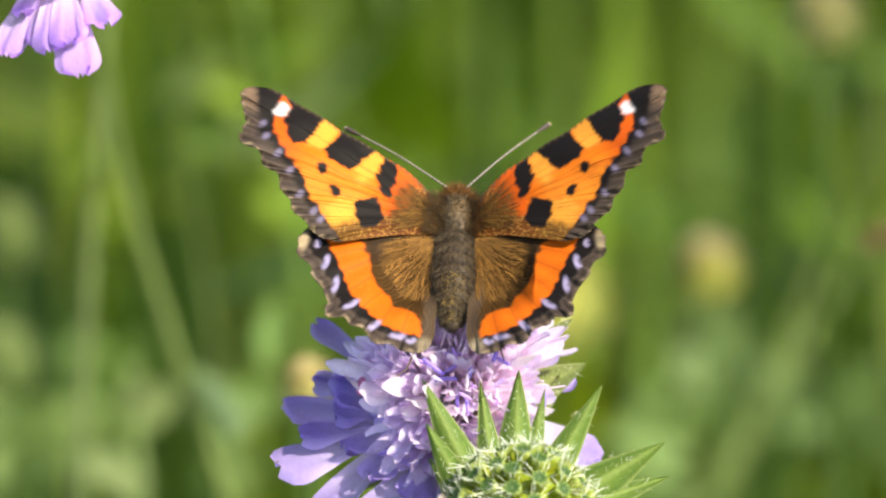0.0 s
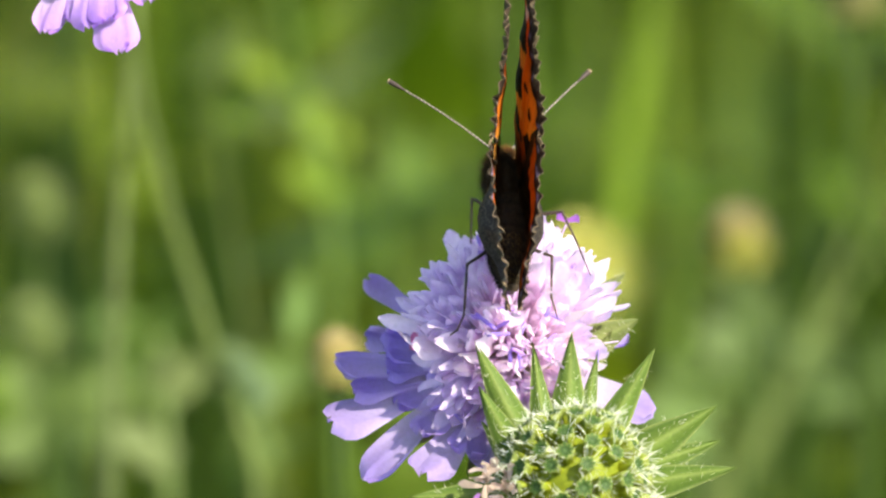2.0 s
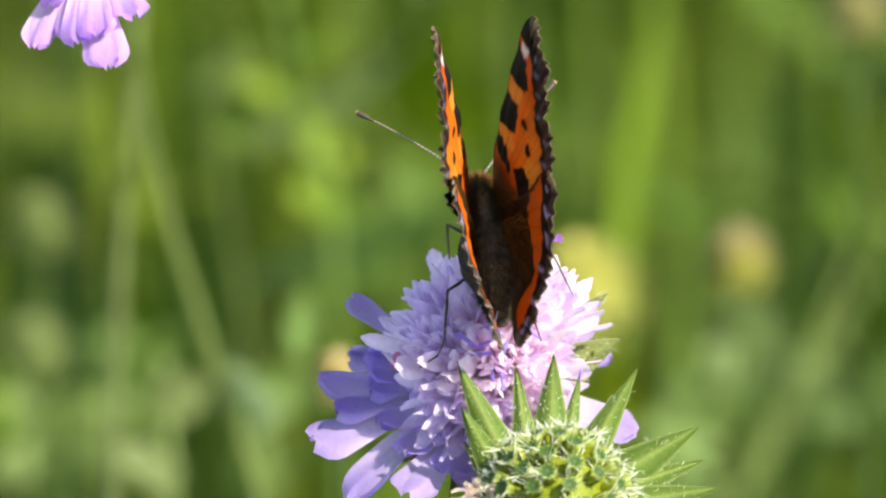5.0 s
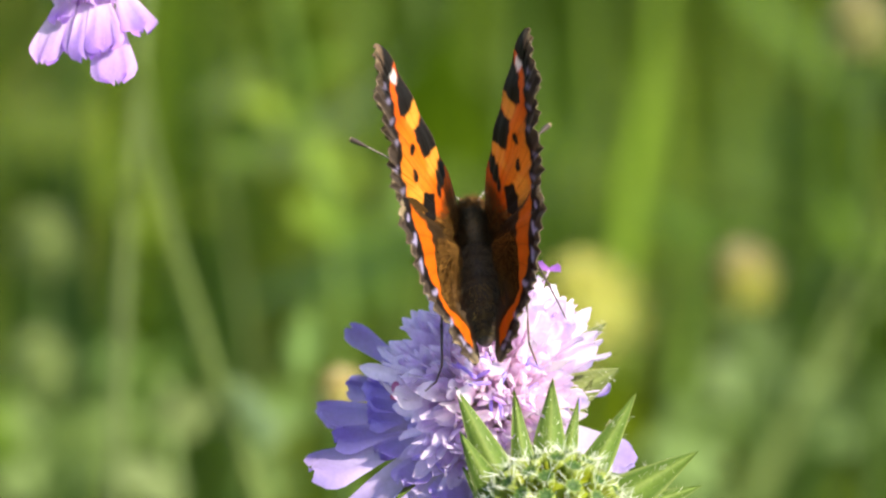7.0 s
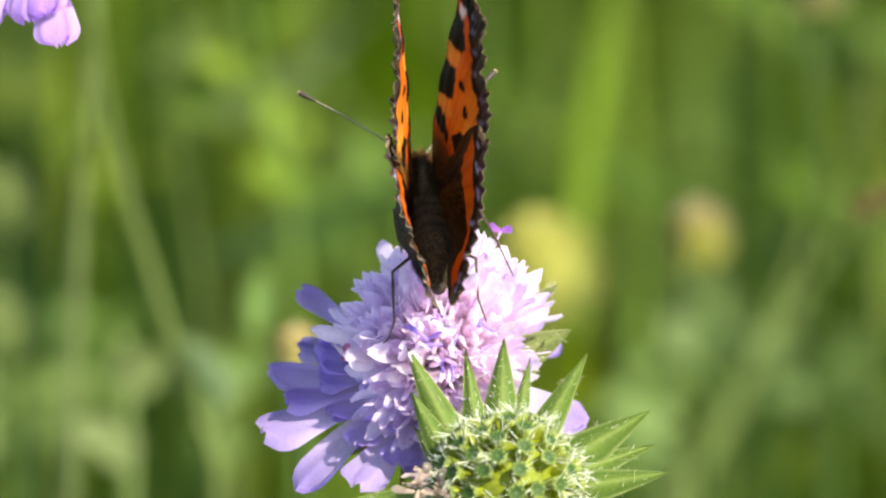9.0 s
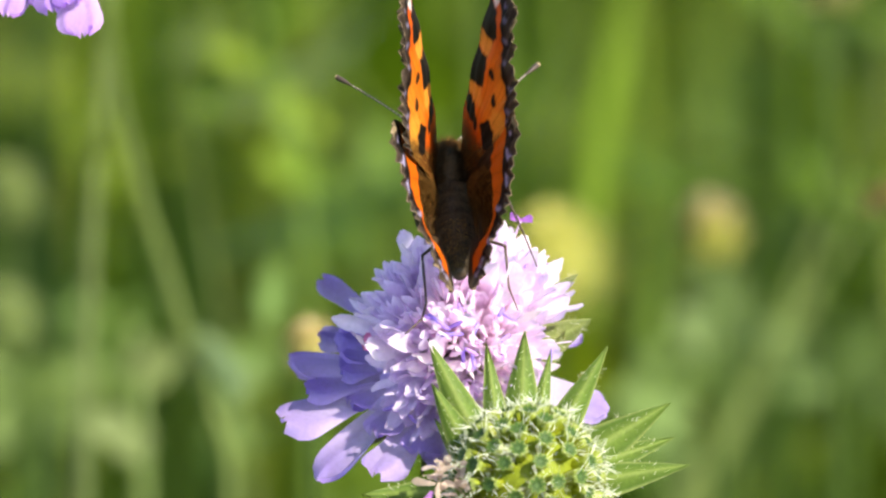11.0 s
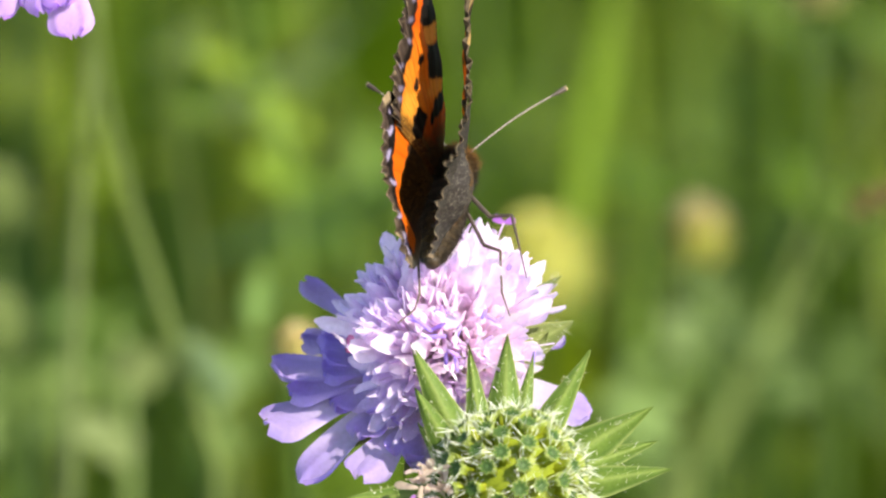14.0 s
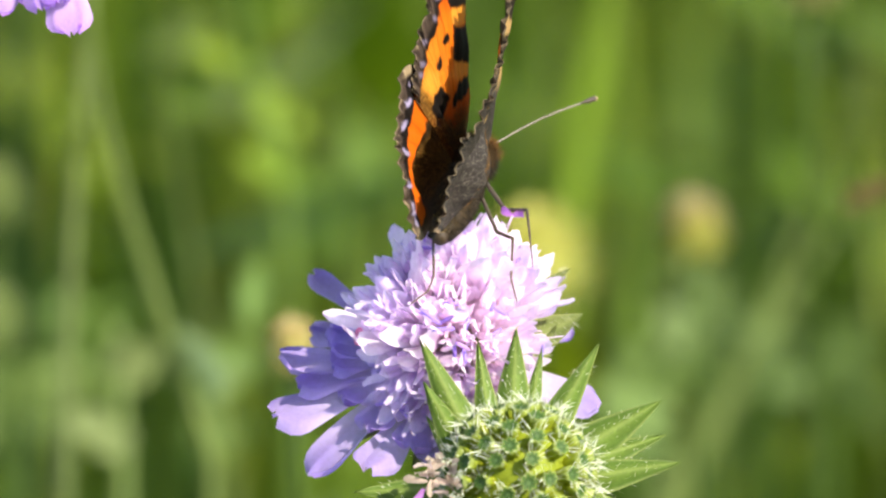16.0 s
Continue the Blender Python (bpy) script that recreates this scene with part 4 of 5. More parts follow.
# the ripening seed head in front of it
def achene(seed):
    """A ribbed seed along z that ends in a dark star-shaped cup with a pale fringe and white bristles."""
    rnd = random.Random(seed)
    g = Geo()
    k = 16
    levels = ((0.0, 0.50, (0.30, 0.33, 0.010)), (1.0, 0.68, (0.31, 0.36, 0.014)), (2.0, 0.78, (0.27, 0.35, 0.035)), (2.7, 0.84, (0.32, 0.40, 0.12)))
    for z, r, c in levels:
        for i in range(k):
            a = 6.283 * i / k
            q = r * (1.0 if i % 2 else 0.80) * MM
            g.v.append((math.cos(a) * q, math.sin(a) * q, z * MM))
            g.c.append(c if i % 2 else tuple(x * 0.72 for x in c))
    for i in range(k):
        for j in range(3):
            g.f.append((j * k + i, j * k + (i + 1) % k, (j + 1) * k + (i + 1) % k, (j + 1) * k + i))
            g.m.append(0)
    o = len(g.v)                                # the dark star, a little below the rim
    for i in range(k):
        a = 6.283 * i / k
        q = (0.74 if i % 2 else 0.32) * MM
        g.v.append((math.cos(a) * q, math.sin(a) * q, (2.78 if i % 2 else 2.55) * MM))
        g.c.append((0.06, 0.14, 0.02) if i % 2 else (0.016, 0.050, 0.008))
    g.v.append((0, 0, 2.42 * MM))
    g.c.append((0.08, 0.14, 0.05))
    for i in range(k):
        g.f += [(o + i, o + (i + 1) % k, o + k), (3 * k + i, 3 * k + (i + 1) % k, o + (i + 1) % k, o + i)]
        g.m += [0, 0]
    for i in range(26):                         # bristles and fringe
        j = 3 * k + rnd.randrange(k)
        root = Vector(g.v[j])
        out = Vector((root.x, root.y, 0)).normalized()
        way = (out * rnd.uniform(0.5, 1.5) + Vector((rnd.uniform(-0.3, 0.3), rnd.uniform(-0.3, 0.3), 0.8))).normalized()
        side = way.cross(Vector((rnd.uniform(-1, 1), rnd.uniform(-1, 1), 0.3))).normalized() * (0.105 if i < 14 else 0.08) * MM
        h = (rnd.uniform(0.9, 1.9) if i < 14 else rnd.uniform(0.4, 0.8)) * MM
        w = len(g.v)
        g.v += [tuple(root + side), tuple(root + way * h)]
        g.c += [(0.66, 0.72, 0.52), (0.92, 0.93, 0.90)]
        g.f.append((j, w, w + 1))
        g.m.append(1)
    return g.mesh("achene", [GREEN, BRISTLE])


ACHENES = [achene(400 + i) for i in range(6)]
seed_head = thing("scabious_seed_head", "bristly green scabious seed head with pointed bracts", "seed head")
SEED = at(925, 918, -0.016)
seed_axis = to_world((0.03, 0.30, 0.95)).normalized()
SEED_M = Matrix.Translation(SEED) @ frame_of(seed_axis, RIGHT.cross(seed_axis) * -1)
g = Geo()
ball(g, (0, 0, 0), (5.4 * MM, 5.4 * MM, 5.2 * MM), (0.22, 0.28, 0.02), 14, 20, None, 0.05)
g.v = [tuple(SEED_M @ Vector(p)) for p in g.v]
part("receptacle", g, GREEN, seed_head, "yellow-green core")
rnd = random.Random(41)
for i, d in enumerate(fibonacci(76, -0.45)):
    q = Vector((d.x + rnd.uniform(-0.05, 0.05), d.y + rnd.uniform(-0.05, 0.05), d.z)).normalized()
    k = rnd.uniform(0.95, 1.12)
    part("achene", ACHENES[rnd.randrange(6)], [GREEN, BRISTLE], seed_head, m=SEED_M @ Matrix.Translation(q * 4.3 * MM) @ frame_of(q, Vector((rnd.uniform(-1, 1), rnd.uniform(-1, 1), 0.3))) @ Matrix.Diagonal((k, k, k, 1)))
# bracts: bearing round the head, length and width in millimetres, lean towards the lens
for i, (root, az, long, wide, lean) in enumerate([(150, 118, 13.3, 2.4, 19), (172, 122, 10.5, 2.2, 27), (128, 98, 11.0, 1.6, 12), (100, 88, 11.0, 2.4, 14), (82, 80, 9.8, 1.3, 4), (62, 60, 11.5, 2.0, 14), (30, 31, 11.7, 2.9, 10), (20, 20, 10.8, 2.0, 2),
                                                  (4, 9, 11.4, 2.3, 8), (184, 182, 11.6, 2.3, 0), (182, 128, 8.0, 1.6, 18), (205, 205, 12.0, 2.3, 8), (232, 232, 12.0, 2.3, 8), (260, 260, 12.0, 2.3, 8), (290, 290, 12.0, 2.4, 8), (318, 318, 12.0, 2.3, 8), (342, 342, 12.0, 2.3, 8)]):
    a = radians(root)
    part("bract", bract_mesh(340 + i, long, wide, 0.12), GREEN, seed_head, "pointed hairy green bract",
         m=SEED_M @ Matrix.Translation((math.cos(a) * 4.0 * MM, math.sin(a) * 4.0 * MM, -2.6 * MM)) @ Matrix.Rotation(radians(az), 4, "Z") @ Matrix.Rotation(radians(-lean), 4, "Y"))
# a withered floret left on the rim
g = Geo()
rnd = random.Random(77)
for i in range(26):
    p = Vector((rnd.uniform(-1.6, 1.6), rnd.uniform(-1.8, 1.8), rnd.uniform(-1, 1))) * MM
    c = rnd.choice([(0.62, 0.52, 0.42), (0.74, 0.64, 0.56), (0.45, 0.34, 0.27), (0.80, 0.70, 0.64)])
    blade(g, p, (rnd.uniform(-1, 1), rnd.uniform(-1, 1), rnd.uniform(-0.3, 1)), (rnd.uniform(-1, 1), rnd.uniform(-1, 1), 0.1), rnd.uniform(1.2, 2.6) * MM, rnd.uniform(0.2, 0.5) * MM, lobe_shape, curl=rnd.uniform(-2, 2), ruffle=0.3 * MM, n=5, k=1, tint=lambda s, u: lerp(c, (0.5, 0.4, 0.3), s * 0.4), seed=i)
blade(g, Vector((-1.8, -1.2, 0.8)) * MM, (-0.5, -1, 0.4), (1, 0, 0.2), 1.7 * MM, 0.45 * MM, lobe_shape, curl=-0.4, ruffle=0.2 * MM, n=5, k=1, tint=lambda s, u: (0.58, 0.26, 0.72))
tagged(part("withered_floret", g, PETAL, seed_head, "crumpled brown dead floret", m=Matrix.Translation(at(788, 916, -0.019)) @ VIEW), kind="stuff")
foot = Vector((SEED.x + 0.015, SEED.y + 0.035, -0.01))
stem_part(seed_head, bezier(SEED - seed_axis * 3 * MM, SEED - seed_axis * 25 * MM + Vector((0, 0, -0.02)), foot + Vector((0, 0, 0.25)), foot, 16), 0.9 * MM)

# a second bloom that hangs into view from above
scabious_two = thing("scabious_flower", "pinkish-lilac scabious bloom nodding over the meadow", "flower")
HEAD2 = at(100, -130, 0.004)
axis2 = to_world((-0.1, 0.60, 0.79)).normalized()
HEAD2_M = Matrix.Translation(HEAD2) @ frame_of(axis2, RIGHT.cross(axis2) * -1)
rays2 = [(249, -10, 6.6, 1.7), (260, -6, 5.0, 1.5), (278, -12, 9.9, 2.3), (276, 0, 6.4, 2.0), (293, -6, 5.5, 1.9), (268, -2, 6.3, 2.0), (253, 2, 3.8, 1.4)] + [(a, 0, 8.5, 2.3) for a in (155, 125, 95, 65, 35, 5)]
head_of_florets(scabious_two, HEAD2_M, rays2, 50, 2, colour=(0.66, 0.43, 0.90), low=0.5, spread=0.15)
foot = Vector((HEAD2.x - 0.09, HEAD2.y + 0.10, -0.01))
stem_part(scabious_two, bezier(HEAD2 - axis2 * 3 * MM, HEAD2 - axis2 * 30 * MM + Vector((-0.02, 0, 0.03)), foot + Vector((0, 0, 0.45)), foot, 16), 0.9 * MM)


# ---- plants out of focus behind ----
def drop(p):
    return Vector((p.x, p.y, -0.01))


def bud_plant(x, y, depth, r, top, low, name="seed_plant", label="", category="wild flower", stretch=1.15):
    """A rounded flower bud or faded head of many scales on its own stem."""
    rnd = random.Random(int(x * 7 + y))
    k = r * UNIT * (REACH + depth) / REACH
    p = at(x, y, depth)
    ob = thing(name, label, category)
    g = Geo()
    ball(g, p, (k * 0.72, k * 0.72, k * 0.8 * stretch), low, 10, 14, None, 0.1)
    part("core", g, BLUR, ob)
    g = Geo()
    for d in fibonacci(90, -0.8):
        c = lerp(low, top, min(1, max(0, 0.5 + 0.75 * d.z + rnd.uniform(-0.15, 0.15))))
        blade(g, p + Vector((d.x * k * 0.6, d.y * k * 0.6, d.z * k * 0.6 * stretch)), d + Vector((0, 0, 0.7)), d.cross(Vector((0.1, 0.2, 1))), k * 0.65, k * 0.17, lobe_shape, curl=-0.4, n=4, k=1, tint=lambda s, u: c)
    part("petals", g, BLUR, ob, "overlapping petals and scales")
    g = Geo()
    tube(g, bezier(p - Vector((0, 0, k * 0.7)), p - Vector((0, -0.004, 0.1)), drop(p) + Vector((0.02, 0.05, 0.15)), drop(p) + Vector((0.02, 0.05, 0)), 12), 0.0006, (0.06, 0.11, 0.02), 7)
    part("stem", g, BLUR, ob)
    return ob


bud_plant(980, 548, 0.38, 92, (0.52, 0.50, 0.15), (0.46, 0.48, 0.13), "yellow_flower", "yellow-green flower head on a thin stem")
bud_plant(1256, 480, 0.36, 54, (0.46, 0.36, 0.25), (0.42, 0.44, 0.09), "faded_flower", "faded flower head with a pinkish top")
bud_plant(1460, 34, 0.30, 62, (0.38, 0.34, 0.20), (0.33, 0.34, 0.13), "faded_flower", "faded pinkish-olive flower head", stretch=1.0)
bud_plant(548, 690, 0.18, 46, (0.58, 0.46, 0.26), (0.46, 0.44, 0.16), "faded_flower", "pale straw-coloured faded flower head")
bud_plant(15, 420, 0.42, 54, (0.26, 0.32, 0.12), (0.19, 0.26, 0.08), "seed_plant", "pale olive seed head in the grass")
bud_plant(10, 640, 0.42, 54, (0.27, 0.33, 0.14), (0.20, 0.27, 0.09), "seed_plant", "pale olive seed head in the grass")
bud_plant(1260, 620, 0.5, 70, (0.14, 0.20, 0.07), (0.11, 0.17, 0.05), "seed_plant", "soft green seed head in the grass")


def stalk(points, depth, r, col, name="grass_stalk", label="pale grey-green stalk behind the flowers", lean=0.0):
    """A stalk through places of the plan, down to the ground."""
    ob = thing(name, label, "stalk")
    g = Geo()
    p = [at(x, y, depth + lean * i) for i, (x, y) in enumerate(points)]
    end = p[-1] + (p[-1] - p[-2]).normalized() * 0.02
    full = []
    for i in range(len(p) - 1):
        full += [p[i].lerp(p[i + 1], s) for s in (0, 0.33, 0.66)]
    full += [p[-1], drop(end)]
    tube(g, full, [r * (0.75 + 0.5 * i / len(full)) for i in range(len(full))], col, 8)
    part("stem", g, BLUR, ob)
    return ob


def leaf_on(ob, x, y, depth, long, wide, bearing, col, rise=0.0):
    """A broad leaf in the plan, with its bearing in degrees from the picture's right."""
    g = Geo()
    a = radians(bearing)
    way = to_world((math.cos(a), math.sin(a), rise))
    side = to_world((-math.sin(a), math.cos(a), 0.5))
    s0 = UNIT * (REACH + depth) / REACH
    blade(g, at(x, y, depth), way, side, long * s0, wide * s0, lambda s: math.sin(math.pi * min(1, 0.06 + s * 0.94)) ** 0.8, curl=-0.3, fold=0.2, n=8, k=2, tint=lambda s, u: lerp(col, tuple(c * 1.25 for c in col), abs(u)))
    return part("leaf", g, BLUR, ob)


ob = stalk([(193, -60), (180, 150), (160, 420), (148, 650), (140, 900)], 0.27, 0.0009, (0.120, 0.165, 0.055))
ob = stalk([(180, 60), (200, 230), (245, 420), (310, 620), (400, 880)], 0.26, 0.0009, (0.130, 0.185, 0.050), lean=0.004)
leaf_on(ob, 345, 655, 0.27, 150, 26, -52, (0.19, 0.27, 0.13))
leaf_on(ob, 470, 650, 0.36, 130, 24, 86, (0.13, 0.22, 0.06))
leaf_on(ob, 400, 790, 0.29, 110, 24, 60, (0.14, 0.21, 0.08))


def broad_blade(x0, y0, x1, y1, depth, half, col, label="broad bright green grass blade", turn=0.5):
    """A wide grass blade that rises from (x1, y1) to (x0, y0); turn swings its face towards or away from the sun."""
    ob = thing("tall_grass", label, "grass", group="tall grass behind the flowers")
    g = Geo()
    top, low = at(x0, y0, depth), at(x1, y1, depth)
    root = low + (low - top) * ((low.z + 0.01) / (top.z - low.z))
    s0 = UNIT * (REACH + depth) / REACH
    way = top - root
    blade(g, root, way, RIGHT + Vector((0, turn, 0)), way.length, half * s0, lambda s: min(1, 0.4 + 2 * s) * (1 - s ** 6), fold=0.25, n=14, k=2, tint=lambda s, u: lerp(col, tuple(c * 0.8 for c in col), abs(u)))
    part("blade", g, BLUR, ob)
    return ob


LUSH, MINT, SHADE_GREEN = (0.115, 0.20, 0.010), (0.115, 0.20, 0.035), (0.030, 0.068, 0.008)
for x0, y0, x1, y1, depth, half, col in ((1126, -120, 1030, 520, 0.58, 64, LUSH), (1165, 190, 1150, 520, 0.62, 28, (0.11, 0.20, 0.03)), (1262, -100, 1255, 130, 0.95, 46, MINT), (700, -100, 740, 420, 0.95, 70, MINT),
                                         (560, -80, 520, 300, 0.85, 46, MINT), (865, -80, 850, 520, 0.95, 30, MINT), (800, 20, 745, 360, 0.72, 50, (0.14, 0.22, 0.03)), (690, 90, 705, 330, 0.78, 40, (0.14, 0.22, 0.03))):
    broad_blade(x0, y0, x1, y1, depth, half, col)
# shade deep in the grass, put into the dark colour of added blades
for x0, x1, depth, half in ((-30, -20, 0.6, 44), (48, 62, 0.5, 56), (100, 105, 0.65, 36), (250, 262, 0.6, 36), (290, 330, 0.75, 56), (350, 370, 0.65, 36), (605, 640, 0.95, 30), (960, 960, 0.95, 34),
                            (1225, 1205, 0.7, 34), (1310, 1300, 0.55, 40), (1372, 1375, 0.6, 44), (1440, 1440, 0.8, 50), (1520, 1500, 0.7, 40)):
    broad_blade(x0, -60, x1, 700, depth, half, SHADE_GREEN, "broad grass blade in dark green, standing for shade in the meadow", turn=-0.5)
broad_blade(1625, 60, 1330, 740, 0.45, 17, (0.13, 0.18, 0.05), "pale dry grass blade leaning over")
broad_blade(1560, 380, 1215, 930, 0.5, 62, (0.13, 0.185, 0.055), "pale dry grass blade leaning over")
broad_blade(290, 60, 352, 420, 0.4, 10, (0.13, 0.18, 0.04), "thin pale grass blade")

# sunlit leaves of a herb on the way to the grass
ob = stalk([(430, -40), (470, 180), (520, 330), (545, 560)], 0.46, 0.0009, (0.13, 0.22, 0.04), "leafy_herb", "yellow-green leafy herb out in the sun")
rnd = random.Random(9)
for x, y in ((425, 150), (400, 215), (465, 200), (515, 225), (480, 110), (540, 320), (505, 345), (575, 300), (560, 370), (430, 180), (520, 280)):
    leaf_on(ob, x, y, 0.46 + rnd.uniform(-0.02, 0.03), rnd.uniform(50, 95), rnd.uniform(18, 30), rnd.uniform(-60, 240), rnd.choice([(0.14, 0.215, 0.018), (0.12, 0.20, 0.018), (0.105, 0.185, 0.022)]), rnd.uniform(-0.3, 0.5))
ob = stalk([(230, 640), (240, 760), (245, 900)], 0.34, 0.0009, (0.18, 0.26, 0.08), "leafy_herb", "pale green leafy herb in the grass")
for x, y in ((205, 720), (240, 700), (270, 760), (215, 800), (260, 830), (290, 720)):
    leaf_on(ob, x, y, 0.34 + rnd.uniform(-0.02, 0.02), rnd.uniform(70, 110), rnd.uniform(26, 40), rnd.uniform(0, 360), (0.135, 0.18, 0.065), rnd.uniform(-0.3, 0.5))

for x, y, depth, col, count in ((70, 800, 0.45, (0.12, 0.18, 0.05), 8), (150, 640, 0.5, (0.10, 0.17, 0.035), 7), (420, 760, 0.48, (0.10, 0.17, 0.04), 8), (1290, 660, 0.48, (0.12, 0.18, 0.06), 8),
                                (1180, 790, 0.46, (0.12, 0.19, 0.055), 7), (1490, 690, 0.52, (0.09, 0.145, 0.04), 6), (640, 420, 0.6, (0.10, 0.18, 0.03), 7)):
    ob = stalk([(x, y - 60), (x + 6, y + 60), (x + 10, y + 200)], depth, 0.0007, (0.08, 0.14, 0.03), "leafy_herb", "soft green leafy herb low in the grass")
    for _ in range(count):
        leaf_on(ob, x + rnd.uniform(-60, 60), y + rnd.uniform(-70, 70), depth + rnd.uniform(-0.02, 0.02), rnd.uniform(70, 120), rnd.uniform(24, 40), rnd.uniform(0, 360), col, rnd.uniform(-0.3, 0.5))

# a brown seed spike at the edge of the view
ob = stalk([(1655, 402), (1662, 650), (1670, 900)], 0.22, 0.0008, (0.20, 0.20, 0.08), "grass_spike", "brown flowering grass spike")
g = Geo()
p = at(1655, 402, 0.22)
for i in range(40):
    q = p.lerp(at(1545, 428, 0.22), rnd.random() ** 1.4)
    blade(g, q, (rnd.uniform(-1, 0.3), rnd.uniform(-0.6, 0.6), rnd.uniform(-0.5, 0.6)), (0, 0.5, 1), 0.0026, 0.0005, lobe_shape, n=3, k=1, tint=lambda s, u: (0.12, 0.085, 0.035))
tagged(part("spikelet", g, BLUR, ob, "reddish-brown spikelets"), kind="stuff")


def sway(x, y):
    """A plant moved by the wind, as a shift in plan units."""
    return Matrix.Translation(offset(x, y))


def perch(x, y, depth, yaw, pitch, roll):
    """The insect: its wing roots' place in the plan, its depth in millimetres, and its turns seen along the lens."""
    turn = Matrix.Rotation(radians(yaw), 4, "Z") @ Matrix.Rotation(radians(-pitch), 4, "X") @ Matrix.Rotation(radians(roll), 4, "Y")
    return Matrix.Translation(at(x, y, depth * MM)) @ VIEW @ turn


def hinge(side, lift, sweep, drop=0.0, twist=0.0):
    """A wing, lifted by so many degrees about its root."""
    return Matrix.Translation((side * 1.2 * MM, 0, (0.8 + drop) * MM)) @ Matrix.Rotation(radians(-side * lift), 4, "Y") @ Matrix.Rotation(radians(side * sweep), 4, "Z") @ Matrix.Rotation(radians(twist), 4, "X")


def pointed(antenna, tips, insect_rows):
    """The antenna's turns about its root that bring its tip to places of the plan, with depths in millimetres."""
    root, rest = antenna.matrix_basis.translation.copy(), Vector(antenna["tip"])
    where = dict(insect_rows)
    rows = []
    for t, x, y, depth in tips:
        to = where[t].inverted() @ at(x, y, depth * MM) - root
        rows.append((t, Matrix.Translation(root) @ rest.rotation_difference(to).to_matrix().to_4x4()))
    return rows


def planted(leg, insect_rows, flower_rows, later=None):
    """The leg's turns about its hip that keep its foot on one spot of the moving flower, and on a later one from 12 s on."""
    def flower(t):
        for (t0, a), (t1, b) in zip(flower_rows[:-1], flower_rows[1:]):
            if t0 <= t <= t1:
                return a.translation.lerp(b.translation, (t - t0) / (t1 - t0))
    hip, foot = leg.matrix_basis.translation.copy(), Vector(leg["foot"])
    rest = dict(insect_rows)[1.5]
    spot = rest @ (hip + foot) - flower(1.5)
    step = at(*later) - flower(14) if later else spot
    rows = []
    for t, m in insect_rows:
        to = m.inverted() @ ((step if t >= 12 else spot) + flower(t)) - hip
        rows.append((t, Matrix.Translation(hip) @ foot.rotation_difference(to).to_matrix().to_4x4()))
    return rows


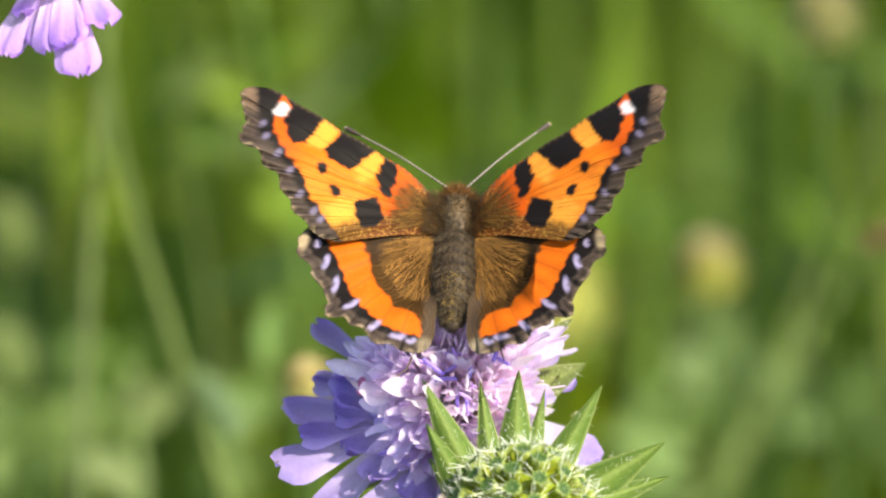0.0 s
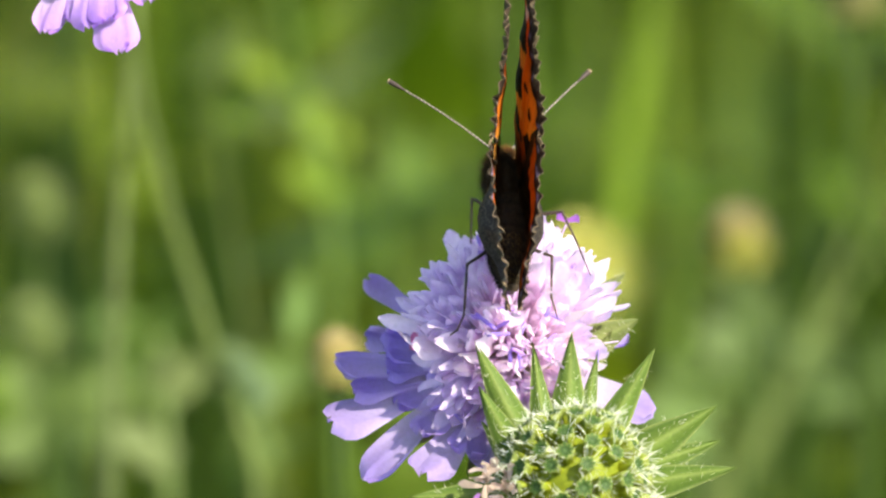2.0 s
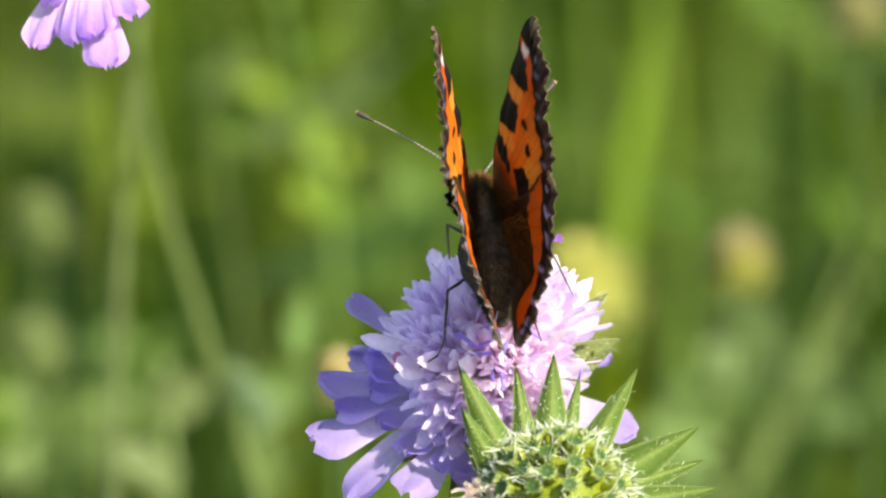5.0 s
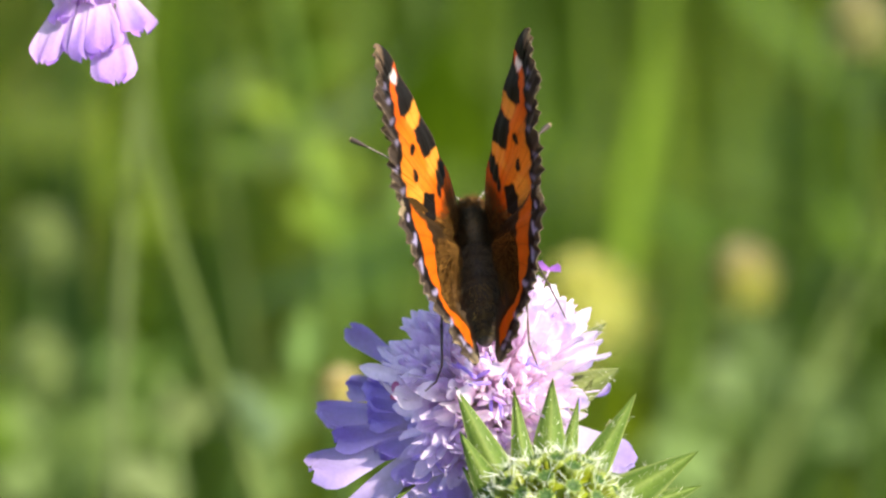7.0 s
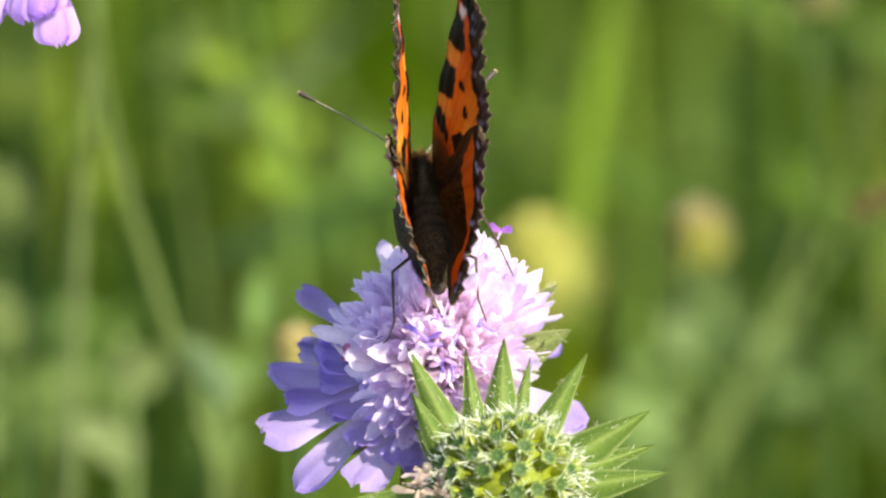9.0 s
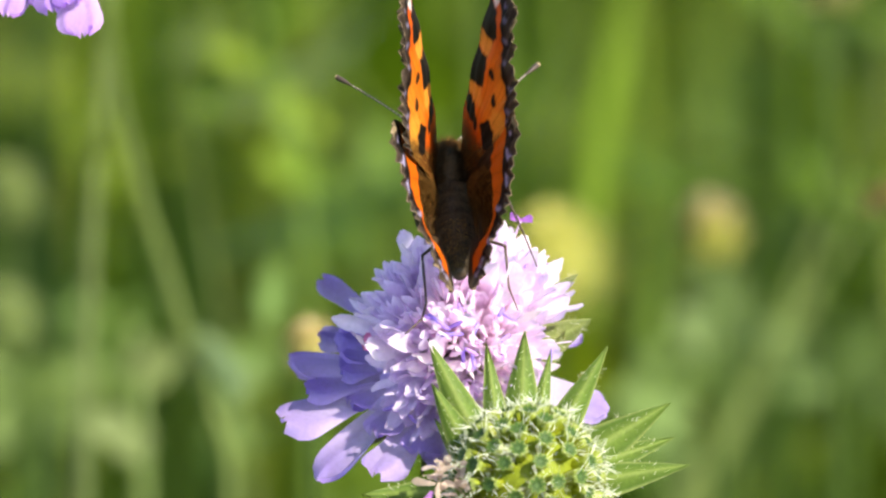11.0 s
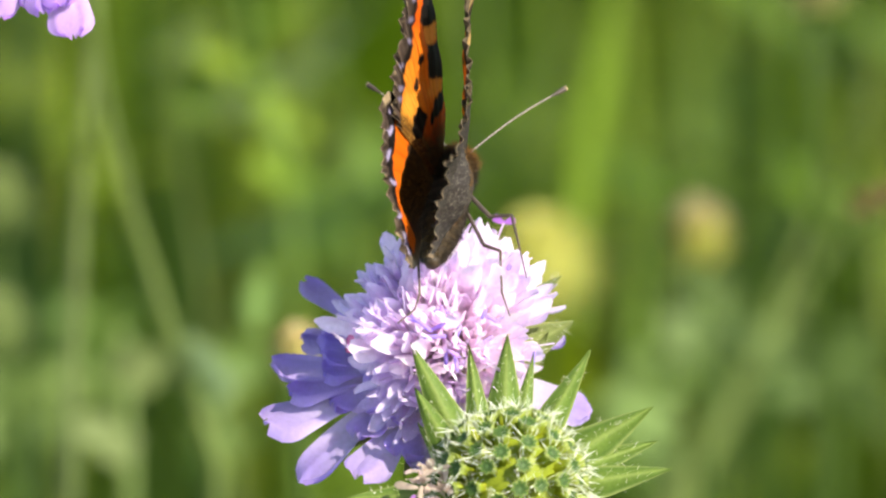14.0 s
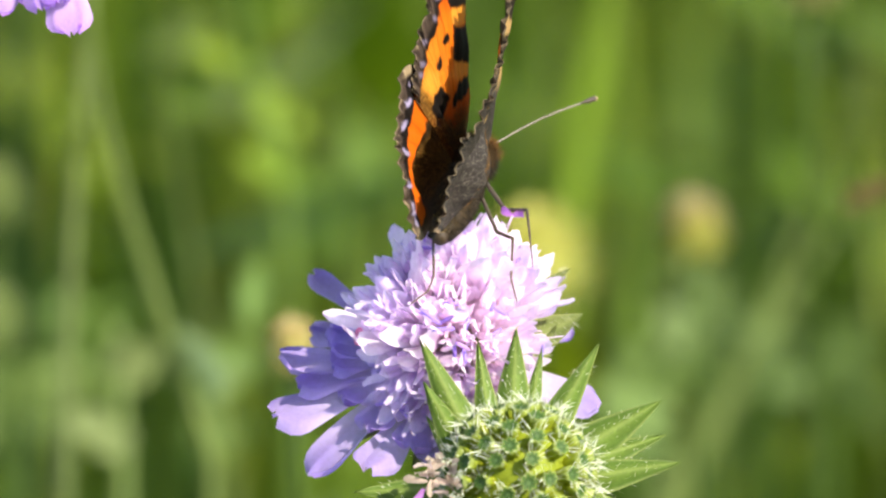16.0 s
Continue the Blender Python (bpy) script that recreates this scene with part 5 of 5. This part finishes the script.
def motions():
    walk(seed_head, [
        (0, sway(0, 0)),
        (0.5, sway(-21, -5)),
        (1, sway(-26, -5)),
        (1.5, sway(1, -8)),
        (2, sway(41, -18)),
        (2.5, sway(51, -22)),
        (3, sway(36, -27)),
        (5.5, sway(6, -9)),
        (6, sway(11, -3)),
        (6.5, sway(9, -6)),
        (7, sway(-2, -3)),
        (7.5, sway(-8, 2)),
        (8, sway(-13, 6)),
        (8.5, sway(-14, 5)),
        (9, sway(-8, 1)),
        (9.5, sway(7, -2)),
        (12, sway(4, 0)),
        (12.5, sway(14, -3)),
        (13, sway(15, -5)),
        (13.5, sway(12, -5)),
        (14, sway(-2, -1)),
        (14.5, sway(-32, 5)),
        (15, sway(-34, 15)),
        (15.5, sway(-5, 7)),
        (16, sway(23, -2)),
    ])
    flower_rows = [
        (0, sway(0, 0)),
        (0.5, sway(-21, -9)),
        (1, sway(-26, -11)),
        (1.5, sway(1, -18)),
        (2, sway(41, -32)),
        (2.5, sway(51, -40)),
        (3, sway(36, -46)),
        (5.5, sway(6, -21)),
        (6, sway(11, -12)),
        (6.5, sway(9, -13)),
        (7, sway(-2, -10)),
        (7.5, sway(-8, -7)),
        (8, sway(-13, -1)),
        (8.5, sway(-14, 1)),
        (9, sway(-8, -3)),
        (9.5, sway(7, -6)),
        (12, sway(4, -12)),
        (12.5, sway(14, -14)),
        (13, sway(15, -16)),
        (13.5, sway(12, -14)),
        (14, sway(-2, -13)),
        (14.5, sway(-32, -6)),
        (15, sway(-34, 8)),
        (15.5, sway(-5, -2)),
        (16, sway(23, -16)),
    ]
    walk(scabious, flower_rows)
    walk(scabious_two, [
        (0, sway(0, 0)),
        (0.5, sway(43, -30)),
        (1, sway(58, -3)),
        (1.5, sway(43, 15)),
        (2, sway(16, 6)),
        (2.5, sway(-21, 2)),
        (3, sway(-17, -13)),
        (5.5, sway(-7, 3)),
        (6, sway(-20, 5)),
        (6.5, sway(-9, -3)),
        (7, sway(1, -4)),
        (7.5, sway(15, -3)),
        (8, sway(26, -11)),
        (8.5, sway(13, -10)),
        (9, sway(-19, 4)),
        (9.5, sway(-22, 17)),
        (12, sway(9, -12)),
        (12.5, sway(-4, -5)),
        (13, sway(-7, -3)),
        (13.5, sway(0, -5)),
        (14, sway(6, -6)),
        (14.5, sway(8, -9)),
        (15, sway(9, -10)),
        (15.5, sway(11, -8)),
        (16, sway(13, -2)),
    ])
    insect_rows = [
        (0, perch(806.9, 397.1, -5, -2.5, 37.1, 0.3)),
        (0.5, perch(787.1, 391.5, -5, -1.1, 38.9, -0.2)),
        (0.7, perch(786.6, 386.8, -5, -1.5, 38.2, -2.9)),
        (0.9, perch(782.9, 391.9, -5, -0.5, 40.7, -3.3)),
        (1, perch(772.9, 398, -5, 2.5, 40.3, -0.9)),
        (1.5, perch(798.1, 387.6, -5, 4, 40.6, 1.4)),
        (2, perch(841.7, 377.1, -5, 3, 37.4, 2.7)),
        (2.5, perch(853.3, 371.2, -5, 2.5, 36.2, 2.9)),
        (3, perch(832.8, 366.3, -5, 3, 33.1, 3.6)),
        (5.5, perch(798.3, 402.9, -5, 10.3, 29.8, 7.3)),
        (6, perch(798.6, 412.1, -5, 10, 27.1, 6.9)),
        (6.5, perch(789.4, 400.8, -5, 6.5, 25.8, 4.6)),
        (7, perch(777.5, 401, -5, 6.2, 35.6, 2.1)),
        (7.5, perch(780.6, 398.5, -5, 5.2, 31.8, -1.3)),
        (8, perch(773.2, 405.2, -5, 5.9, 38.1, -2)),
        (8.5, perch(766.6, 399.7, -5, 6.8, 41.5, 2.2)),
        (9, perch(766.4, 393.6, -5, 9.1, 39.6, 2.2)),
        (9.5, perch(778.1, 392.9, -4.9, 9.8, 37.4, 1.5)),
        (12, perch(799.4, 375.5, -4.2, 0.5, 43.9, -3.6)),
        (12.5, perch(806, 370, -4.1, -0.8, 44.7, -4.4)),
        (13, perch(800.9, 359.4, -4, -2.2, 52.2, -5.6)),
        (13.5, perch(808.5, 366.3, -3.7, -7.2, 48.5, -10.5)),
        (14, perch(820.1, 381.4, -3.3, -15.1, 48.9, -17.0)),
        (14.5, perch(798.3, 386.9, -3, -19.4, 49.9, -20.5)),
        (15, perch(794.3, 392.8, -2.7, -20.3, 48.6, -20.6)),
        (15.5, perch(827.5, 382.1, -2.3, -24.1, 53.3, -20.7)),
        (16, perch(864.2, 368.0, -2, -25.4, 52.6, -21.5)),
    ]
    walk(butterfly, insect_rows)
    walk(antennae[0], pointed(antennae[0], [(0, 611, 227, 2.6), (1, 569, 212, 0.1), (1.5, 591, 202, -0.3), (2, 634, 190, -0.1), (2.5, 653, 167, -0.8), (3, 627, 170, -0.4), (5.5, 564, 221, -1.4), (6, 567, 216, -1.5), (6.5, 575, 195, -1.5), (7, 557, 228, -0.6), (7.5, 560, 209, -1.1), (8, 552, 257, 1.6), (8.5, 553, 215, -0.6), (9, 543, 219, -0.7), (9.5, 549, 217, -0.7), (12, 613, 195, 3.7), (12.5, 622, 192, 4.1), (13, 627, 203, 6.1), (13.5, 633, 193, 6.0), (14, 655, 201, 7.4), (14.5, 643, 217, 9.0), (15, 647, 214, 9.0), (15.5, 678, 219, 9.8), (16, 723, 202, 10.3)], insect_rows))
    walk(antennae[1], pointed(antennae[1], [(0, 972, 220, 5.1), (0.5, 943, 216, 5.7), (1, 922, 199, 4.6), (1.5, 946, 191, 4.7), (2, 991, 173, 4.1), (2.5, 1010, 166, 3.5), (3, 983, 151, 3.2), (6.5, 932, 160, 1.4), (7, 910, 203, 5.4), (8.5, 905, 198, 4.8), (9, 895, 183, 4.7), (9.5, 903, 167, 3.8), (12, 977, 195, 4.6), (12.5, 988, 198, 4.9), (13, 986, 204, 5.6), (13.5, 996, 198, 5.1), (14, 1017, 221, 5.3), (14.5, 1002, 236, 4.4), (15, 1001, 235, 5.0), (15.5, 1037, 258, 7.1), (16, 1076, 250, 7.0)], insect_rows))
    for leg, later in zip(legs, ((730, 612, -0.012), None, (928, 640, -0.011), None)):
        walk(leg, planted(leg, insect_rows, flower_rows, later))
    walk(forewing_a, [
        (0, hinge(-1, 22.2, 3.8, 0, 2)),
        (0.5, hinge(-1, 42.1, 2.2, 0, 4.2)),
        (0.7, hinge(-1, 56.6, 1.5, 0, 5.1)),
        (0.9, hinge(-1, 79.4, 0.7, 0, 6)),
        (1, hinge(-1, 88.5, 0.3, 0, 5.5)),
        (1.5, hinge(-1, 96.1, 1.1, 0, 3)),
        (2, hinge(-1, 94.6, 0.9, 0, 3)),
        (2.5, hinge(-1, 92.2, 0, 0, 3)),
        (3, hinge(-1, 89.2, 1.1, 0, 3)),
        (5.5, hinge(-1, 79.6, 1.3, 0, 7)),
        (6, hinge(-1, 77.7, 3.3, 0, 7)),
        (6.5, hinge(-1, 75.4, 3.1, 0, 7)),
        (7, hinge(-1, 70.8, 2.3, 0, 7)),
        (7.5, hinge(-1, 66.7, 2.9, 0, 7)),
        (8, hinge(-1, 88.6, 2.6, 0, 7)),
        (8.5, hinge(-1, 92, 0.4, 0, 7)),
        (9, hinge(-1, 92, 0.5, 0, 7)),
        (9.5, hinge(-1, 91.9, 1.6, 0, 7)),
        (12, hinge(-1, 83.3, -1.8, 0, 7)),
        (12.5, hinge(-1, 82.8, -1.2, 0, 7)),
        (13, hinge(-1, 78.8, -4, 0, 7)),
        (13.5, hinge(-1, 86.8, -0.4, 0, 6.5)),
        (14, hinge(-1, 86.3, 2.4, 0, 4.8)),
        (14.5, hinge(-1, 83.7, 3.9, 0, 5.7)),
        (15, hinge(-1, 84.5, 2.6, 0, 6.4)),
        (15.5, hinge(-1, 85.0, 1.9, 0, 3.7)),
        (16, hinge(-1, 83.4, 1.0, 0, 4.4)),
    ])
    walk(forewing_b, [
        (0, hinge(1, 32.7, 3.8, 0, 2)),
        (0.5, hinge(1, 39.5, 2.2, 0, 4.2)),
        (0.7, hinge(1, 46, 1.5, 0, 5.1)),
        (0.9, hinge(1, 63.5, 0.7, 0, 6)),
        (1, hinge(1, 72.7, 0.3, 0, 5.5)),
        (1.5, hinge(1, 87.7, 1.1, 0, 3)),
        (2, hinge(1, 87.9, 0.9, 0, 3)),
        (2.5, hinge(1, 87.4, 0, 0, 3)),
        (3, hinge(1, 84.4, 1.1, 0, 3)),
        (5.5, hinge(1, 79.5, 1.3, 0, 7)),
        (6, hinge(1, 80.8, 3.3, 0, 6.9)),
        (6.5, hinge(1, 82.9, 3.1, 0, 6.9)),
        (7, hinge(1, 75.8, 2.3, 0, 6.8)),
        (7.5, hinge(1, 66.6, 2.9, 0, 6.7)),
        (8, hinge(1, 66.5, 2.6, 0, 6.7)),
        (8.5, hinge(1, 75.6, 0.4, 0, 6.6)),
        (9, hinge(1, 74.3, 0.5, 0, 6.5)),
        (9.5, hinge(1, 72, 1.6, 0, 6.5)),
        (12, hinge(1, 73.9, -1.8, 0, 6.1)),
        (12.5, hinge(1, 72.5, -1.2, 0, 6.1)),
        (13, hinge(1, 75.8, -4, 0, 6)),
        (13.5, hinge(1, 82.5, -0.8, 0, 4)),
        (14, hinge(1, 86.6, 1.5, 0, 2.9)),
        (14.5, hinge(1, 83.0, 0.2, 0, 1.9)),
        (15, hinge(1, 83.0, 1.2, 0, 2.5)),
        (15.5, hinge(1, 86.8, -0.1, 0, 3.2)),
        (16, hinge(1, 84.9, 1.7, 0, 1.6)),
    ])
    walk(hindwing_a, [
        (0, hinge(-1, 12, 0, -0.07)),
        (0.5, hinge(-1, 32.5, 0, -0.07)),
        (0.7, hinge(-1, 47.7, 0, -0.07)),
        (0.9, hinge(-1, 73.8, 0, -0.07)),
        (1, hinge(-1, 81.2, 0, -0.07)),
        (1.5, hinge(-1, 89.3, 0, -0.07)),
        (2, hinge(-1, 87.1, 0, -0.07)),
        (2.5, hinge(-1, 84.2, 0, -0.07)),
        (3, hinge(-1, 81, 0, -0.07)),
        (5.5, hinge(-1, 76.3, 0, -0.07)),
        (6, hinge(-1, 74.2, 0, -0.07)),
        (6.5, hinge(-1, 71.3, 0, -0.07)),
        (7, hinge(-1, 64.5, 0, -0.07)),
        (7.5, hinge(-1, 59.7, 0, -0.07)),
        (8, hinge(-1, 80.6, 0, -0.07)),
        (8.5, hinge(-1, 81.6, 0, -0.07)),
        (9, hinge(-1, 81.6, 0, -0.07)),
        (9.5, hinge(-1, 80.5, 0, -0.07)),
        (12, hinge(-1, 72.8, 0, -0.07)),
        (12.5, hinge(-1, 73.1, 0, -0.07)),
        (13, hinge(-1, 67.1, 0, -0.07)),
        (13.5, hinge(-1, 76.2, 0.5, -0.07)),
        (14, hinge(-1, 77.3, 1.3, -0.07)),
        (14.5, hinge(-1, 73.3, 2.7, -0.07)),
        (15, hinge(-1, 75.2, 2.3, -0.07)),
        (15.5, hinge(-1, 75.9, 0.5, -0.07)),
        (16, hinge(-1, 74.6, 0.4, -0.07)),
    ])
    walk(hindwing_b, [
        (0, hinge(1, 22.3, 0, -0.07, 0)),
        (0.5, hinge(1, 33.3, 0, -0.07, 0)),
        (0.7, hinge(1, 41.1, 0, -0.07, 0)),
        (0.9, hinge(1, 56.8, 0, -0.07, 0)),
        (1, hinge(1, 65.9, 0, -0.07, 0)),
        (1.5, hinge(1, 82.9, 0, -0.07, 0)),
        (2, hinge(1, 83.3, 0, -0.07, 0)),
        (2.5, hinge(1, 82.5, 0, -0.07, 0)),
        (3, hinge(1, 78.8, 0, -0.07, 0)),
        (5.5, hinge(1, 73, 0, -0.07, 0)),
        (6, hinge(1, 74.4, 0, -0.07, 0)),
        (6.5, hinge(1, 76.9, 0, -0.07, 0)),
        (7, hinge(1, 68.7, 0, -0.07, 0)),
        (7.5, hinge(1, 59.3, 0, -0.07, 0)),
        (8, hinge(1, 61.3, 0, -0.07, 0)),
        (8.5, hinge(1, 71, 0, -0.07, 0)),
        (9, hinge(1, 70.1, 0, -0.07, 0)),
        (9.5, hinge(1, 68.2, 0, -0.07, 0)),
        (12, hinge(1, 64.3, 0, -0.07, 0)),
        (12.5, hinge(1, 63, 0, -0.07, 0)),
        (13, hinge(1, 66.4, 0, -0.07, 0)),
        (13.5, hinge(1, 73, 1.5, -0.07, 0)),
        (14, hinge(1, 79.4, 5.3, -0.07, 0)),
        (14.5, hinge(1, 77.4, 5.9, -0.07, 0)),
        (15, hinge(1, 78.4, 5.7, -0.07, 0)),
        (15.5, hinge(1, 80.3, 4.5, -0.07, 0)),
        (16, hinge(1, 79.3, 3.5, -0.07, 0)),
    ])


motions()
